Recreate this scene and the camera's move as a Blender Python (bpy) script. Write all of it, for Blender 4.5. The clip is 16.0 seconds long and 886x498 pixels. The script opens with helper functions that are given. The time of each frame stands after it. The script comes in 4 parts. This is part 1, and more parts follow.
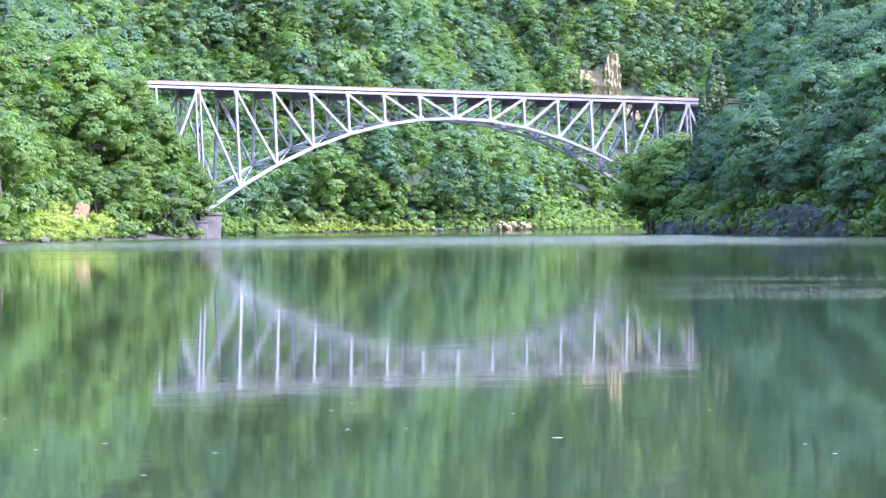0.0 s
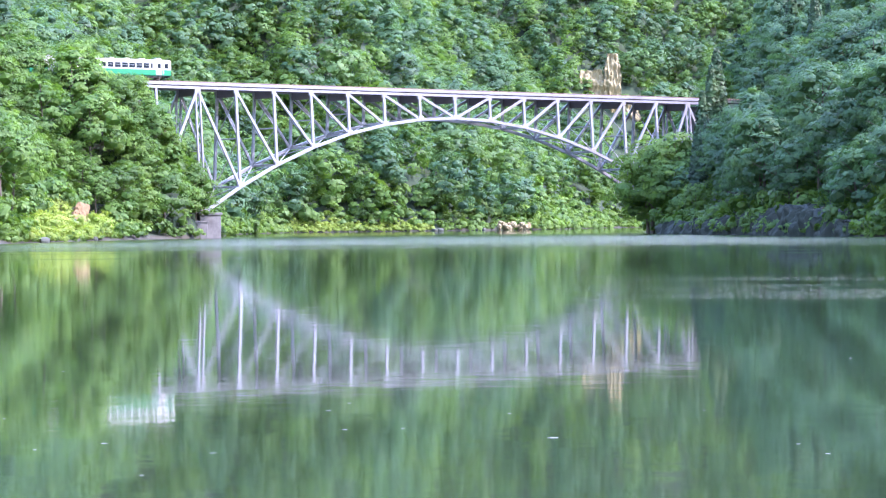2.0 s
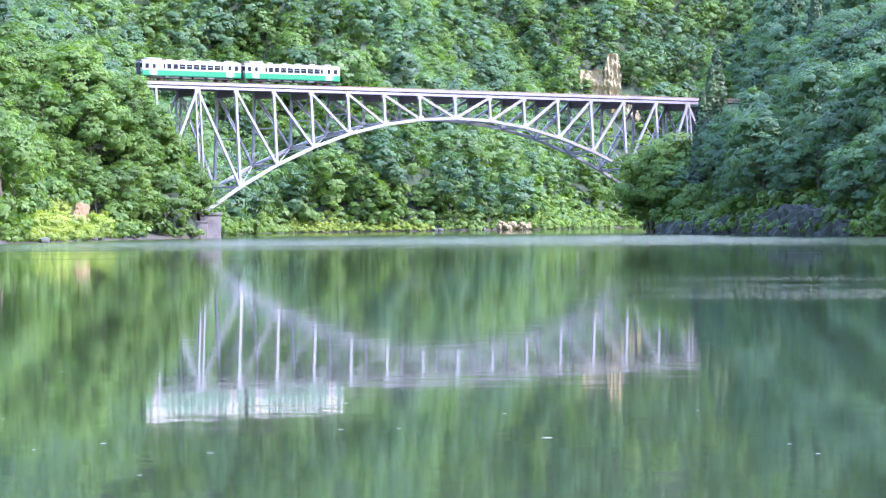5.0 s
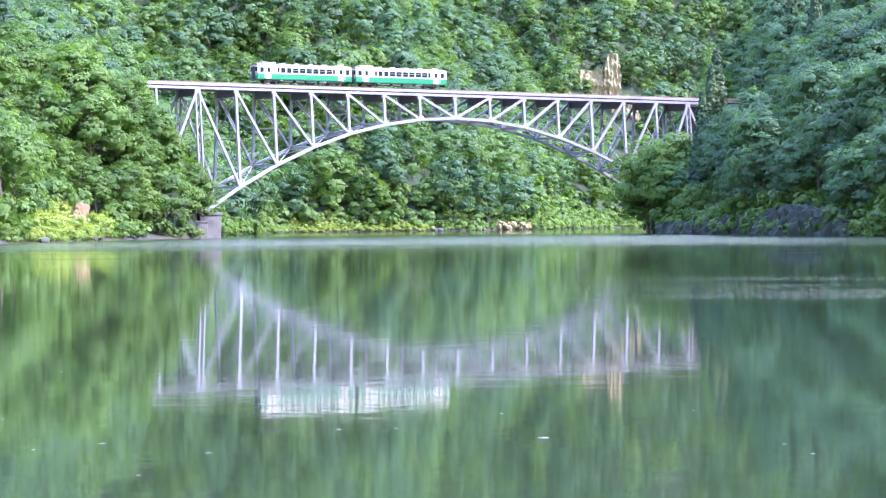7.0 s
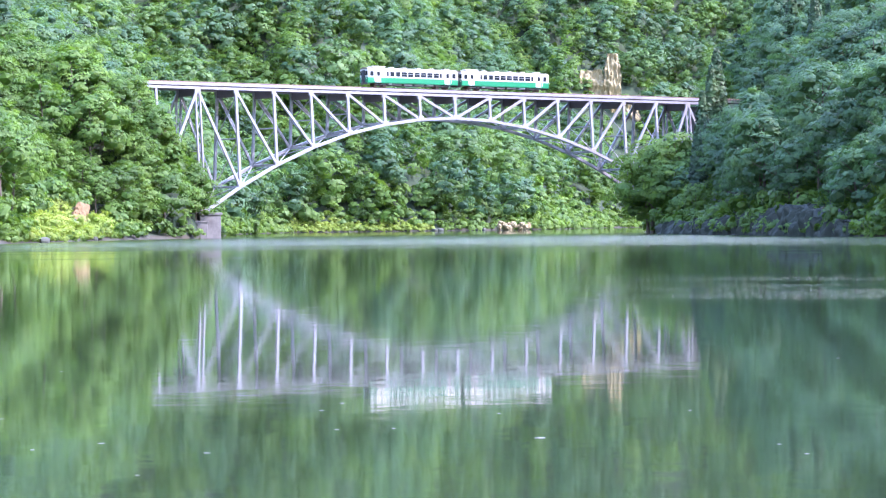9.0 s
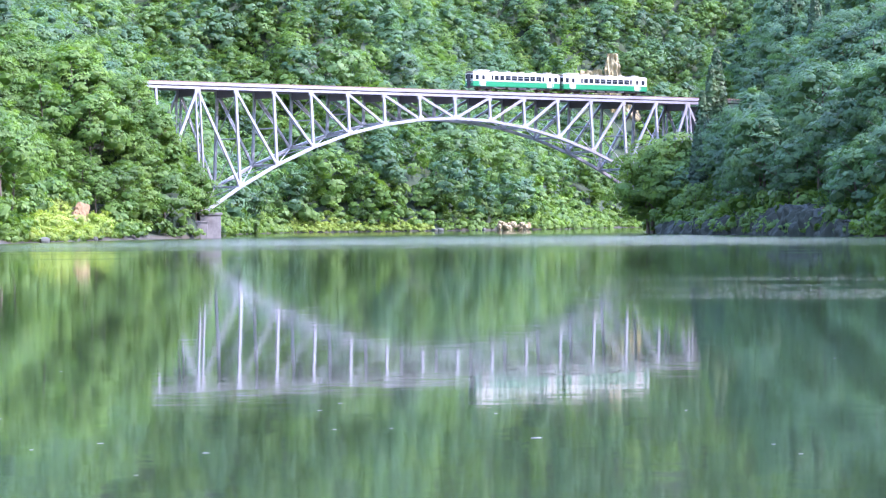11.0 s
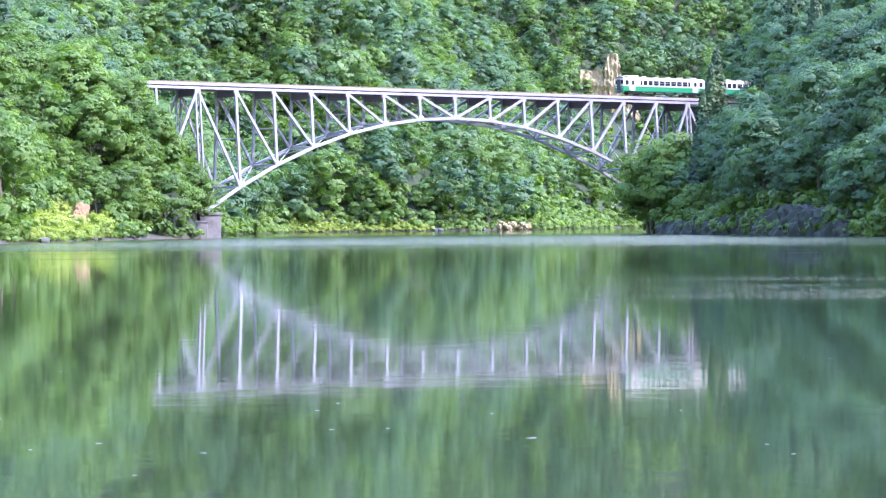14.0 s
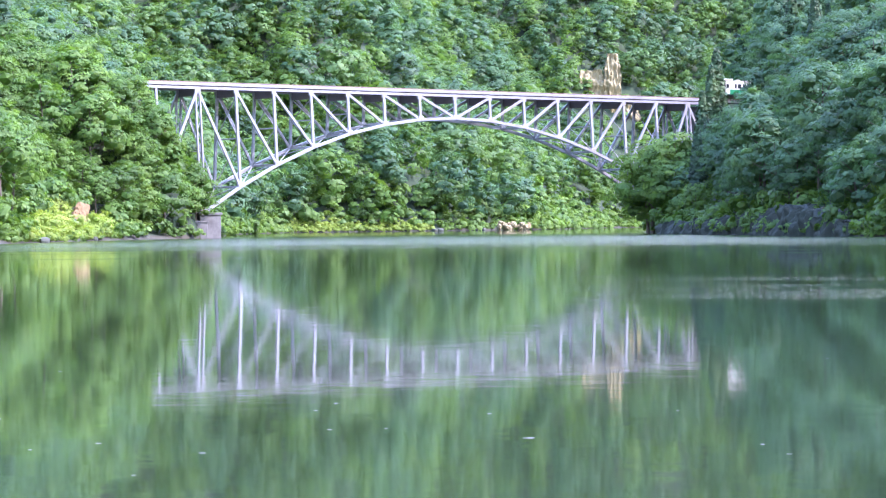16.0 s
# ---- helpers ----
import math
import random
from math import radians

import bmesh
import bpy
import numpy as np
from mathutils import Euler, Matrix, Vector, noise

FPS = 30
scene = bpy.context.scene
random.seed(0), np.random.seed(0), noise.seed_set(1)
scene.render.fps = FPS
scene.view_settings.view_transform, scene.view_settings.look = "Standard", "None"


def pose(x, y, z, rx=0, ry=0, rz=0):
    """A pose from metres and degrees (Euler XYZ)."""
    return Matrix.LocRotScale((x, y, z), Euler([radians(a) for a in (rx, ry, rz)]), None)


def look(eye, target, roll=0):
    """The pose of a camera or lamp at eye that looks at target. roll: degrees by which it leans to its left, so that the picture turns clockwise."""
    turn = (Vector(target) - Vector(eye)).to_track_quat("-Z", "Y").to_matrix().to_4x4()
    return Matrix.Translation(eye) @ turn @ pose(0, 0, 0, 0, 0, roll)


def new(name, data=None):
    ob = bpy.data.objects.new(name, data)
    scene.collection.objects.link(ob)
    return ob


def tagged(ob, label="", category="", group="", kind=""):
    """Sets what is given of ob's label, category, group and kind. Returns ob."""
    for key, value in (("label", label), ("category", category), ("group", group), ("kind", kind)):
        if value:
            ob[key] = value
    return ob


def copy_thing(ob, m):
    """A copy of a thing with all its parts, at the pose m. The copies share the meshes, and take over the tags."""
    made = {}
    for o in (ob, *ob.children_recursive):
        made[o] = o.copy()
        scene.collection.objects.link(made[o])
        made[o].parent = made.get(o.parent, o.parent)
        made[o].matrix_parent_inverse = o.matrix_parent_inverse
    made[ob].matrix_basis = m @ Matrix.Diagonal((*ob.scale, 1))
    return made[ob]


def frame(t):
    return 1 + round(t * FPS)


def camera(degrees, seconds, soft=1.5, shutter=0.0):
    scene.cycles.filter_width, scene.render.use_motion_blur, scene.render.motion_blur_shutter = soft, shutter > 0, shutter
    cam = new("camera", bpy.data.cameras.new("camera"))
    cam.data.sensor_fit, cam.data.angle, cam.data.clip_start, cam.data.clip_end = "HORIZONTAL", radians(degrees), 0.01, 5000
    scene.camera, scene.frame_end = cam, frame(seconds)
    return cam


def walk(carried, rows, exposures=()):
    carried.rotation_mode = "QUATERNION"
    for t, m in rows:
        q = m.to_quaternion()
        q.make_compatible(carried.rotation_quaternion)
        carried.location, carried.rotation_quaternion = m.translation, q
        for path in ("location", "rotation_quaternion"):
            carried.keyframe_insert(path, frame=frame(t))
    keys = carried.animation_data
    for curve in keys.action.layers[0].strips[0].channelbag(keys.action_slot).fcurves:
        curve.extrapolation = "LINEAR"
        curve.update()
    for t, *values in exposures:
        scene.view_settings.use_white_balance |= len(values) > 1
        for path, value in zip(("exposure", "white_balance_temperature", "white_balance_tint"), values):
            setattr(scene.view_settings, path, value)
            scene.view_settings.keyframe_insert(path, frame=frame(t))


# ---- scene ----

# ---------------------------------------------------------------- camera
cam = camera(16.37, 16.0, soft=1.2)
EYE = (0.0, 0.0, 2.4)
VIEW = look(EYE, (0.0, 1000.0, -6.1), -0.545)
walk(cam, [(0.0, VIEW), (16.0, VIEW)], exposures=[(0.0, 2.88, 5400, 44), (16.0, 2.88, 5400, 44)])

# ---------------------------------------------------------------- daylight
SUN_DIR = Vector((0.64, -0.16, 0.75)).normalized()
world = bpy.data.worlds.new("summer_sky")
scene.world = world
world.use_nodes = True
wn = world.node_tree.nodes
sky = wn.new("ShaderNodeTexSky")
sky.sky_type = "NISHITA"
sky.sun_disc = False
sky.sun_elevation = math.asin(SUN_DIR.z)
sky.sun_rotation = math.atan2(SUN_DIR.x, SUN_DIR.y)
sky.air_density, sky.dust_density, sky.ozone_density = 3.0, 0.7, 6.0
wn["Background"].inputs["Strength"].default_value = 0.15
world.node_tree.links.new(sky.outputs[0], wn["Background"].inputs["Color"])
sun_data = bpy.data.lights.new("sun", "SUN")
sun_data.energy, sun_data.angle, sun_data.color = 2.0, radians(0.55), (1.0, 0.92, 0.74)
sun = new("sun", sun_data)
sun.matrix_world = look((0, 0, 300), tuple(Vector((0, 0, 300)) - SUN_DIR))

# ---------------------------------------------------------------- materials


def material(name, rough=0.6, metal=0.0):
    m = bpy.data.materials.new(name)
    m.use_nodes = True
    nt = m.node_tree
    b = nt.nodes["Principled BSDF"]
    b.inputs["Roughness"].default_value, b.inputs["Metallic"].default_value = rough, metal
    return m, nt, b


def link(nt, a, b):
    nt.links.new(a, b)


def noise_node(nt, scale, detail=4.0, rough=0.55, vector=None):
    n = nt.nodes.new("ShaderNodeTexNoise")
    n.inputs["Scale"].default_value, n.inputs["Detail"].default_value = scale, detail
    n.inputs["Roughness"].default_value = rough
    if vector is not None:
        link(nt, vector, n.inputs["Vector"])
    return n


def ramp(nt, fac, stops):
    r = nt.nodes.new("ShaderNodeValToRGB")
    while len(r.color_ramp.elements) < len(stops):
        r.color_ramp.elements.new(0.5)
    for e, (p, c) in zip(r.color_ramp.elements, stops):
        e.position, e.color = p, (*c, 1)
    link(nt, fac, r.inputs["Fac"])
    return r


def mix(nt, kind, fac, a, b):
    n = nt.nodes.new("ShaderNodeMix")
    n.data_type, n.blend_type = "RGBA", kind
    for value, socket in ((fac, n.inputs["Factor"]), (a, n.inputs["A"]), (b, n.inputs["B"])):
        if isinstance(value, bpy.types.NodeSocket):
            link(nt, value, socket)
        else:
            socket.default_value = value if isinstance(value, float) else (*value, 1)
    return n.outputs["Result"]


def bumped(nt, b, height, strength, distance):
    n = nt.nodes.new("ShaderNodeBump")
    n.inputs["Strength"].default_value, n.inputs["Distance"].default_value = strength, distance
    link(nt, height, n.inputs["Height"])
    link(nt, n.outputs["Normal"], b.inputs["Normal"])


def worn(name, colour, dirt, rough=0.5, metal=0.0, scale=0.6, amount=0.5, bump=0.01, spread=0.0):
    """Paint, concrete or soil: one colour with stains at two scales and a fine relief."""
    m, nt, b = material(name, rough, metal)
    pos = nt.nodes.new("ShaderNodeNewGeometry").outputs["Position"]
    big = noise_node(nt, scale, 5.0, 0.6, pos)
    fine = noise_node(nt, scale * 9, 3.0, 0.6, pos)
    r = ramp(nt, big.outputs["Fac"], [(0.42, (0, 0, 0)), (0.75, (amount,) * 3)])
    c = mix(nt, "MIX", r.outputs["Color"], colour, dirt)
    r2 = ramp(nt, fine.outputs["Fac"], [(0.3, (0.82,) * 3), (0.7, (1.08,) * 3)])
    c = mix(nt, "MULTIPLY", 0.6, c, r2.outputs["Color"])
    if spread:
        info = nt.nodes.new("ShaderNodeObjectInfo")
        r3 = ramp(nt, info.outputs["Random"], [(0.0, (1 - spread,) * 3), (1.0, (1 + spread,) * 3)])
        c = mix(nt, "MULTIPLY", 1.0, c, r3.outputs["Color"])
    link(nt, c, b.inputs["Base Color"])
    bumped(nt, b, fine.outputs["Fac"], 0.5, bump)
    return m


def foliage(name, dark, mid, light, through_light=0.48):
    """Leaves: colour by tree-sized patches, by tree and by leaf, partly let through by the light."""
    m = bpy.data.materials.new(name)
    m.use_nodes = True
    nt = m.node_tree
    nt.nodes.clear()
    out = nt.nodes.new("ShaderNodeOutputMaterial")
    geo = nt.nodes.new("ShaderNodeNewGeometry")
    info = nt.nodes.new("ShaderNodeObjectInfo")
    big = noise_node(nt, 0.11, 2.0, 0.5, geo.outputs["Position"])
    small = noise_node(nt, 0.7, 2.0, 0.5, geo.outputs["Position"])
    add = nt.nodes.new("ShaderNodeMath")
    add.operation = "MULTIPLY_ADD"
    link(nt, info.outputs["Random"], add.inputs[0])
    add.inputs[1].default_value = 0.22
    link(nt, big.outputs["Fac"], add.inputs[2])
    c = ramp(nt, add.outputs[0], [(0.32, dark), (0.58, mid), (0.86, light)]).outputs["Color"]
    r = ramp(nt, geo.outputs["Random Per Island"], [(0.0, (0.84, 0.86, 0.9)), (1.0, (1.14, 1.12, 1.03))])
    c = mix(nt, "MULTIPLY", 1.0, c, r.outputs["Color"])
    r = ramp(nt, small.outputs["Fac"], [(0.3, (0.85, 0.88, 0.9)), (0.7, (1.12, 1.1, 1.0))])
    c = mix(nt, "MULTIPLY", 1.0, c, r.outputs["Color"])
    b = nt.nodes.new("ShaderNodeBsdfPrincipled")
    b.inputs["Roughness"].default_value = 0.55
    b.inputs["Specular IOR Level"].default_value = 0.35
    link(nt, c, b.inputs["Base Color"])
    tr = nt.nodes.new("ShaderNodeBsdfTranslucent")
    link(nt, mix(nt, "MULTIPLY", 1.0, c, (1.2, 1.25, 0.6)), tr.inputs["Color"])
    ms = nt.nodes.new("ShaderNodeMixShader")
    ms.inputs["Fac"].default_value = through_light
    link(nt, b.outputs[0], ms.inputs[1])
    link(nt, tr.outputs[0], ms.inputs[2])
    link(nt, ms.outputs[0], out.inputs["Surface"])
    return m


LEAF = foliage("leaves_broadleaf", (0.056, 0.11, 0.026), (0.088, 0.17, 0.03), (0.14, 0.235, 0.04))
# bluer leaves: haze on the far woods and eastern slope is in this colour
LEAF_HAZY = foliage("leaves_hazy", (0.048, 0.10, 0.056), (0.072, 0.148, 0.072), (0.105, 0.20, 0.088))
LEAF_PALE = foliage("leaves_pale", (0.065, 0.125, 0.045), (0.10, 0.185, 0.055), (0.145, 0.25, 0.075))
NEEDLE = foliage("needles_cedar", (0.025, 0.06, 0.028), (0.04, 0.085, 0.032), (0.06, 0.115, 0.035), 0.2)
SHRUB = foliage("leaves_shrub", (0.085, 0.16, 0.035), (0.135, 0.225, 0.045), (0.19, 0.29, 0.06))
MEADOW = foliage("leaves_meadow", (0.17, 0.25, 0.045), (0.24, 0.32, 0.055), (0.31, 0.38, 0.08))
BARK = worn("bark", (0.11, 0.085, 0.06), (0.05, 0.045, 0.035), 0.9, 0, 1.2, 0.8, 0.03)
STEEL = worn("pale_paint", (0.27, 0.265, 0.285), (0.165, 0.13, 0.105), 0.42, 0, 0.35, 0.6, 0.004)
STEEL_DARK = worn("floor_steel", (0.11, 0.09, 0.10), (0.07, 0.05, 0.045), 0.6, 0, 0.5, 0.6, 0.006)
RAIL = worn("rail_steel", (0.26, 0.17, 0.12), (0.12, 0.08, 0.06), 0.5, 0.6, 2.0, 0.6, 0.002)
WOOD = worn("sleeper_wood", (0.12, 0.09, 0.07), (0.06, 0.05, 0.04), 0.85, 0, 1.5, 0.6, 0.01)
CONCRETE = worn("concrete", (0.14, 0.13, 0.12), (0.05, 0.046, 0.042), 0.85, 0, 0.45, 0.8, 0.02)
ROCK_TAN = worn("tan_rock", (0.29, 0.228, 0.115), (0.17, 0.145, 0.085), 0.9, 0, 0.22, 0.6, 0.15)
ROCK_GREY = worn("grey_rock", (0.085, 0.088, 0.07), (0.03, 0.042, 0.026), 0.9, 0, 0.3, 0.9, 0.12, 0.15)
# near-black rock: the shade under the eastern bank is put into its colour
ROCK_SHADED = worn("shaded_rock", (0.03, 0.036, 0.025), (0.012, 0.021, 0.01), 0.95, 0, 0.6, 0.95, 0.3)
EARTH = worn("bare_earth", (0.22, 0.135, 0.06), (0.14, 0.095, 0.05), 0.95, 0, 0.4, 0.7, 0.08)
WHITE = worn("white_paint", (0.50, 0.475, 0.42), (0.38, 0.35, 0.30), 0.35, 0, 0.8, 0.35, 0.002)
GREEN = worn("green_paint", (0.014, 0.20, 0.085), (0.02, 0.14, 0.065), 0.35, 0, 0.8, 0.35, 0.002)
ROOF_GREY = worn("roof_paint", (0.17, 0.135, 0.095), (0.11, 0.09, 0.065), 0.6, 0, 0.8, 0.5, 0.003)
ROOF_PALE = worn("pale_roof_vent", (0.42, 0.38, 0.29), (0.28, 0.25, 0.19), 0.5, 0, 0.8, 0.5, 0.003)
UNDER = worn("underframe", (0.085, 0.08, 0.075), (0.14, 0.11, 0.08), 0.75, 0, 1.5, 0.6, 0.006)
SILVER = worn("bare_metal", (0.42, 0.42, 0.40), (0.25, 0.235, 0.22), 0.4, 0.6, 2.0, 0.4, 0.002)
RUBBER = worn("black_rubber", (0.03, 0.03, 0.03), (0.06, 0.055, 0.05), 0.8, 0, 2.0, 0.4, 0.004)
GLASS, _nt, _b = material("window_glass", 0.05)
_b.inputs["Base Color"].default_value = (0.02, 0.026, 0.03, 1)
_b.inputs["Specular IOR Level"].default_value = 0.4
LENS, _nt, _b = material("lamp_lens", 0.15)
_b.inputs["Base Color"].default_value = (0.7, 0.68, 0.6, 1)
FOAM, _nt, _b = material("pale_flake", 0.5)
_b.inputs["Base Color"].default_value = (0.26, 0.27, 0.23, 1)


def lake_water():
    """Green lake water: mirror-like near by, roughened by wind in bands further out."""
    m, nt, b = material("lake_water", 0.03)
    b.inputs["IOR"].default_value = 1.33
    pos = nt.nodes.new("ShaderNodeNewGeometry").outputs["Position"]
    sep = nt.nodes.new("ShaderNodeSeparateXYZ")
    link(nt, pos, sep.inputs[0])

    def mapped(sx, sy):
        n = nt.nodes.new("ShaderNodeMapping")
        n.inputs["Scale"].default_value = (sx, sy, 1)
        link(nt, pos, n.inputs["Vector"])
        return n.outputs["Vector"]

    murk = noise_node(nt, 0.03, 3.0, 0.5, pos)
    c = ramp(nt, murk.outputs["Fac"], [(0.3, (0.016, 0.027, 0.013)), (0.7, (0.023, 0.037, 0.018))])
    link(nt, c.outputs["Color"], b.inputs["Base Color"])
    # wind bands: streaks lying across the view
    band = noise_node(nt, 1.0, 5.0, 0.62, mapped(0.014, 0.07))
    far = nt.nodes.new("ShaderNodeMapRange")
    link(nt, sep.outputs["Y"], far.inputs["Value"])
    far.inputs["From Min"].default_value, far.inputs["From Max"].default_value = 215, 420
    wob = nt.nodes.new("ShaderNodeMath")
    wob.operation = "MULTIPLY_ADD"
    link(nt, band.outputs["Fac"], wob.inputs[0])
    wob.inputs[1].default_value = 1.5
    link(nt, far.outputs["Result"], wob.inputs[2])
    calm = nt.nodes.new("ShaderNodeMapRange")
    link(nt, sep.outputs["Y"], calm.inputs["Value"])
    calm.inputs["From Min"].default_value, calm.inputs["From Max"].default_value = 640, 500
    wind_0 = nt.nodes.new("ShaderNodeMapRange")
    link(nt, wob.outputs[0], wind_0.inputs["Value"])
    wind_0.inputs["From Min"].default_value, wind_0.inputs["From Max"].default_value = 0.92, 1.5
    wind = nt.nodes.new("ShaderNodeMix")
    wind.data_type, wind.blend_type = "RGBA", "MULTIPLY"
    wind.inputs["Factor"].default_value = 1.0
    link(nt, wind_0.outputs["Result"], wind.inputs["A"])
    link(nt, calm.outputs["Result"], wind.inputs["B"])
    # a gust of small ripples nearer by, to the east
    gx, gy0, gy1 = (nt.nodes.new("ShaderNodeMapRange") for _ in range(3))
    link(nt, sep.outputs["X"], gx.inputs["Value"])
    gx.inputs["From Min"].default_value, gx.inputs["From Max"].default_value = 4.0, 11.0
    link(nt, sep.outputs["Y"], gy0.inputs["Value"])
    gy0.inputs["From Min"].default_value, gy0.inputs["From Max"].default_value = 88, 97
    link(nt, sep.outputs["Y"], gy1.inputs["Value"])
    gy1.inputs["From Min"].default_value, gy1.inputs["From Max"].default_value = 138, 122
    streak = ramp(nt, noise_node(nt, 1.0, 3.0, 0.6, mapped(0.05, 0.16)).outputs["Fac"], [(0.46, (0, 0, 0)), (0.62, (1, 1, 1))])
    gust = streak.outputs["Color"]
    speck = ramp(nt, noise_node(nt, 1.0, 2.0, 0.6, mapped(8.0, 0.9)).outputs["Fac"], [(0.54, (0, 0, 0)), (0.70, (1, 1, 1))])
    for g in (gx, gy0, gy1, speck):
        n = nt.nodes.new("ShaderNodeMath")
        n.operation = "MULTIPLY"
        link(nt, gust, n.inputs[0])
        link(nt, g.outputs[0], n.inputs[1])
        gust = n.outputs[0]
    rough = nt.nodes.new("ShaderNodeMapRange")
    link(nt, wind.outputs["Result"], rough.inputs["Value"])
    rough.inputs["To Min"].default_value, rough.inputs["To Max"].default_value = 0.038, 0.12
    link(nt, rough.outputs["Result"], b.inputs["Roughness"])
    rip = noise_node(nt, 1.0, 3.0, 0.6, mapped(0.5, 0.35))
    fine = noise_node(nt, 1.0, 2.0, 0.6, mapped(1.6, 3.5))
    amp = nt.nodes.new("ShaderNodeMapRange")
    link(nt, wind.outputs["Result"], amp.inputs["Value"])
    amp.inputs["To Min"].default_value, amp.inputs["To Max"].default_value = 0.0, 1.0
    mul = nt.nodes.new("ShaderNodeMath")
    mul.operation = "MULTIPLY"
    link(nt, amp.outputs["Result"], mul.inputs[0])
    link(nt, fine.outputs["Fac"], mul.inputs[1])
    total = nt.nodes.new("ShaderNodeMath")
    total.operation = "MULTIPLY_ADD"
    link(nt, mul.outputs[0], total.inputs[0])
    total.inputs[1].default_value = 13.0
    link(nt, rip.outputs["Fac"], total.inputs[2])
    glint = noise_node(nt, 1.0, 2.0, 0.5, mapped(3.2, 2.4))
    puff = nt.nodes.new("ShaderNodeMath")
    puff.operation = "MULTIPLY"
    link(nt, gust, puff.inputs[0])
    link(nt, glint.outputs["Fac"], puff.inputs[1])
    full = nt.nodes.new("ShaderNodeMath")
    full.operation = "MULTIPLY_ADD"
    link(nt, puff.outputs[0], full.inputs[0])
    full.inputs[1].default_value = 28.0
    link(nt, total.outputs[0], full.inputs[2])
    bumped(nt, b, full.outputs[0], 1.0, 0.004)
    return m


WATER = lake_water()



def forest_floor():
    """Mossy soil, its colour darkened for the shade of gaps between trees, with a strip of bare tan earth at the
    water's edge.
    """
    m, nt, b = material("forest_floor", 0.95)
    pos = nt.nodes.new("ShaderNodeNewGeometry").outputs["Position"]
    sep = nt.nodes.new("ShaderNodeSeparateXYZ")
    link(nt, pos, sep.inputs[0])
    big, fine = noise_node(nt, 0.22, 4.0, 0.6, pos), noise_node(nt, 2.2, 3.0, 0.6, pos)
    moss_shade = ramp(nt, big.outputs["Fac"], [(0.3, (0.013, 0.021, 0.009)), (0.55, (0.018, 0.034, 0.012)), (0.8, (0.026, 0.046, 0.016))])
    earth = ramp(nt, fine.outputs["Fac"], [(0.3, (0.025, 0.026, 0.016)), (0.7, (0.06, 0.052, 0.033))])
    edge = nt.nodes.new("ShaderNodeMath")
    edge.operation = "MULTIPLY_ADD"
    link(nt, big.outputs["Fac"], edge.inputs[0])
    edge.inputs[1].default_value = -0.7
    link(nt, sep.outputs["Z"], edge.inputs[2])
    strip = ramp(nt, edge.outputs[0], [(0.25, (1, 1, 1)), (0.45, (0, 0, 0))])
    link(nt, mix(nt, "MIX", strip.outputs["Color"], moss_shade.outputs["Color"], earth.outputs["Color"]), b.inputs["Base Color"])
    bumped(nt, b, fine.outputs["Fac"], 0.6, 0.12)
    return m


SOIL = forest_floor()

# ---------------------------------------------------------------- mesh tools


def finish(name, bm, mat, parent=None, label="", smooth=False):
    me = bpy.data.meshes.new(name)
    bmesh.ops.recalc_face_normals(bm, faces=bm.faces)
    bm.to_mesh(me)
    bm.free()
    me.materials.append(mat)
    if smooth:
        me.shade_smooth()
    ob = new(name, me)
    if parent is not None:
        ob.parent = parent
    return tagged(ob, label)


def part(name, bm, mat, parent, label=""):
    return finish(name, bm, mat, parent, label)


def share(name, data, parent, m):
    """Another piece on the same mesh."""
    ob = new(name, data)
    ob.parent = parent
    ob.matrix_basis = m
    return ob


def array_mesh(name, verts, faces, mat, smooth=False):
    """A mesh from arrays of equal-sided faces."""
    verts, faces = np.asarray(verts, np.float32), np.asarray(faces, np.int32)
    me = bpy.data.meshes.new(name)
    n, k = faces.shape
    me.vertices.add(len(verts))
    me.vertices.foreach_set("co", verts.ravel())
    me.loops.add(n * k)
    me.loops.foreach_set("vertex_index", faces.ravel())
    me.polygons.add(n)
    me.polygons.foreach_set("loop_start", np.arange(0, n * k, k, dtype=np.int32))
    me.update(calc_edges=True)
    me.materials.append(mat)
    if smooth:
        me.shade_smooth()
    return me


def box(bm, centre, size, bevel=0.0, turn=None):
    m = Matrix.Translation(centre) @ (turn.to_4x4() if turn else Matrix()) @ Matrix.Diagonal((*size, 1))
    made = bmesh.ops.create_cube(bm, size=1, matrix=m)
    if bevel:
        edges = {e for v in made["verts"] for e in v.link_edges}
        bmesh.ops.bevel(bm, geom=list(edges), offset=bevel, segments=1, affect="EDGES")
    return bm


def beam(bm, a, b, wide, deep, bevel=0.03):
    """A box section from a to b; wide across, deep upwards."""
    a, b = Vector(a), Vector(b)
    x = (b - a).normalized()
    y = Vector((0, 1, 0)) if abs(x.y) < 0.8 else Vector((1, 0, 0))
    y = (y - x * y.dot(x)).normalized()
    z = x.cross(y)
    turn = Matrix((x, y, z)).transposed()
    return box(bm, (a + b) / 2, ((b - a).length, wide, deep), bevel, turn)


def tube(bm, a, b, r0, r1, sides=7):
    a, b = Vector(a), Vector(b)
    turn = (b - a).to_track_quat("Z", "Y").to_matrix().to_4x4()
    m = Matrix.Translation((a + b) / 2) @ turn
    bmesh.ops.create_cone(bm, cap_ends=True, segments=sides, radius1=r0, radius2=r1, depth=(b - a).length, matrix=m)
    return bm


def empty(name, m, label, category, group="", kind=""):
    ob = new(name)
    ob.matrix_basis = m
    return tagged(ob, label, category, group, kind)


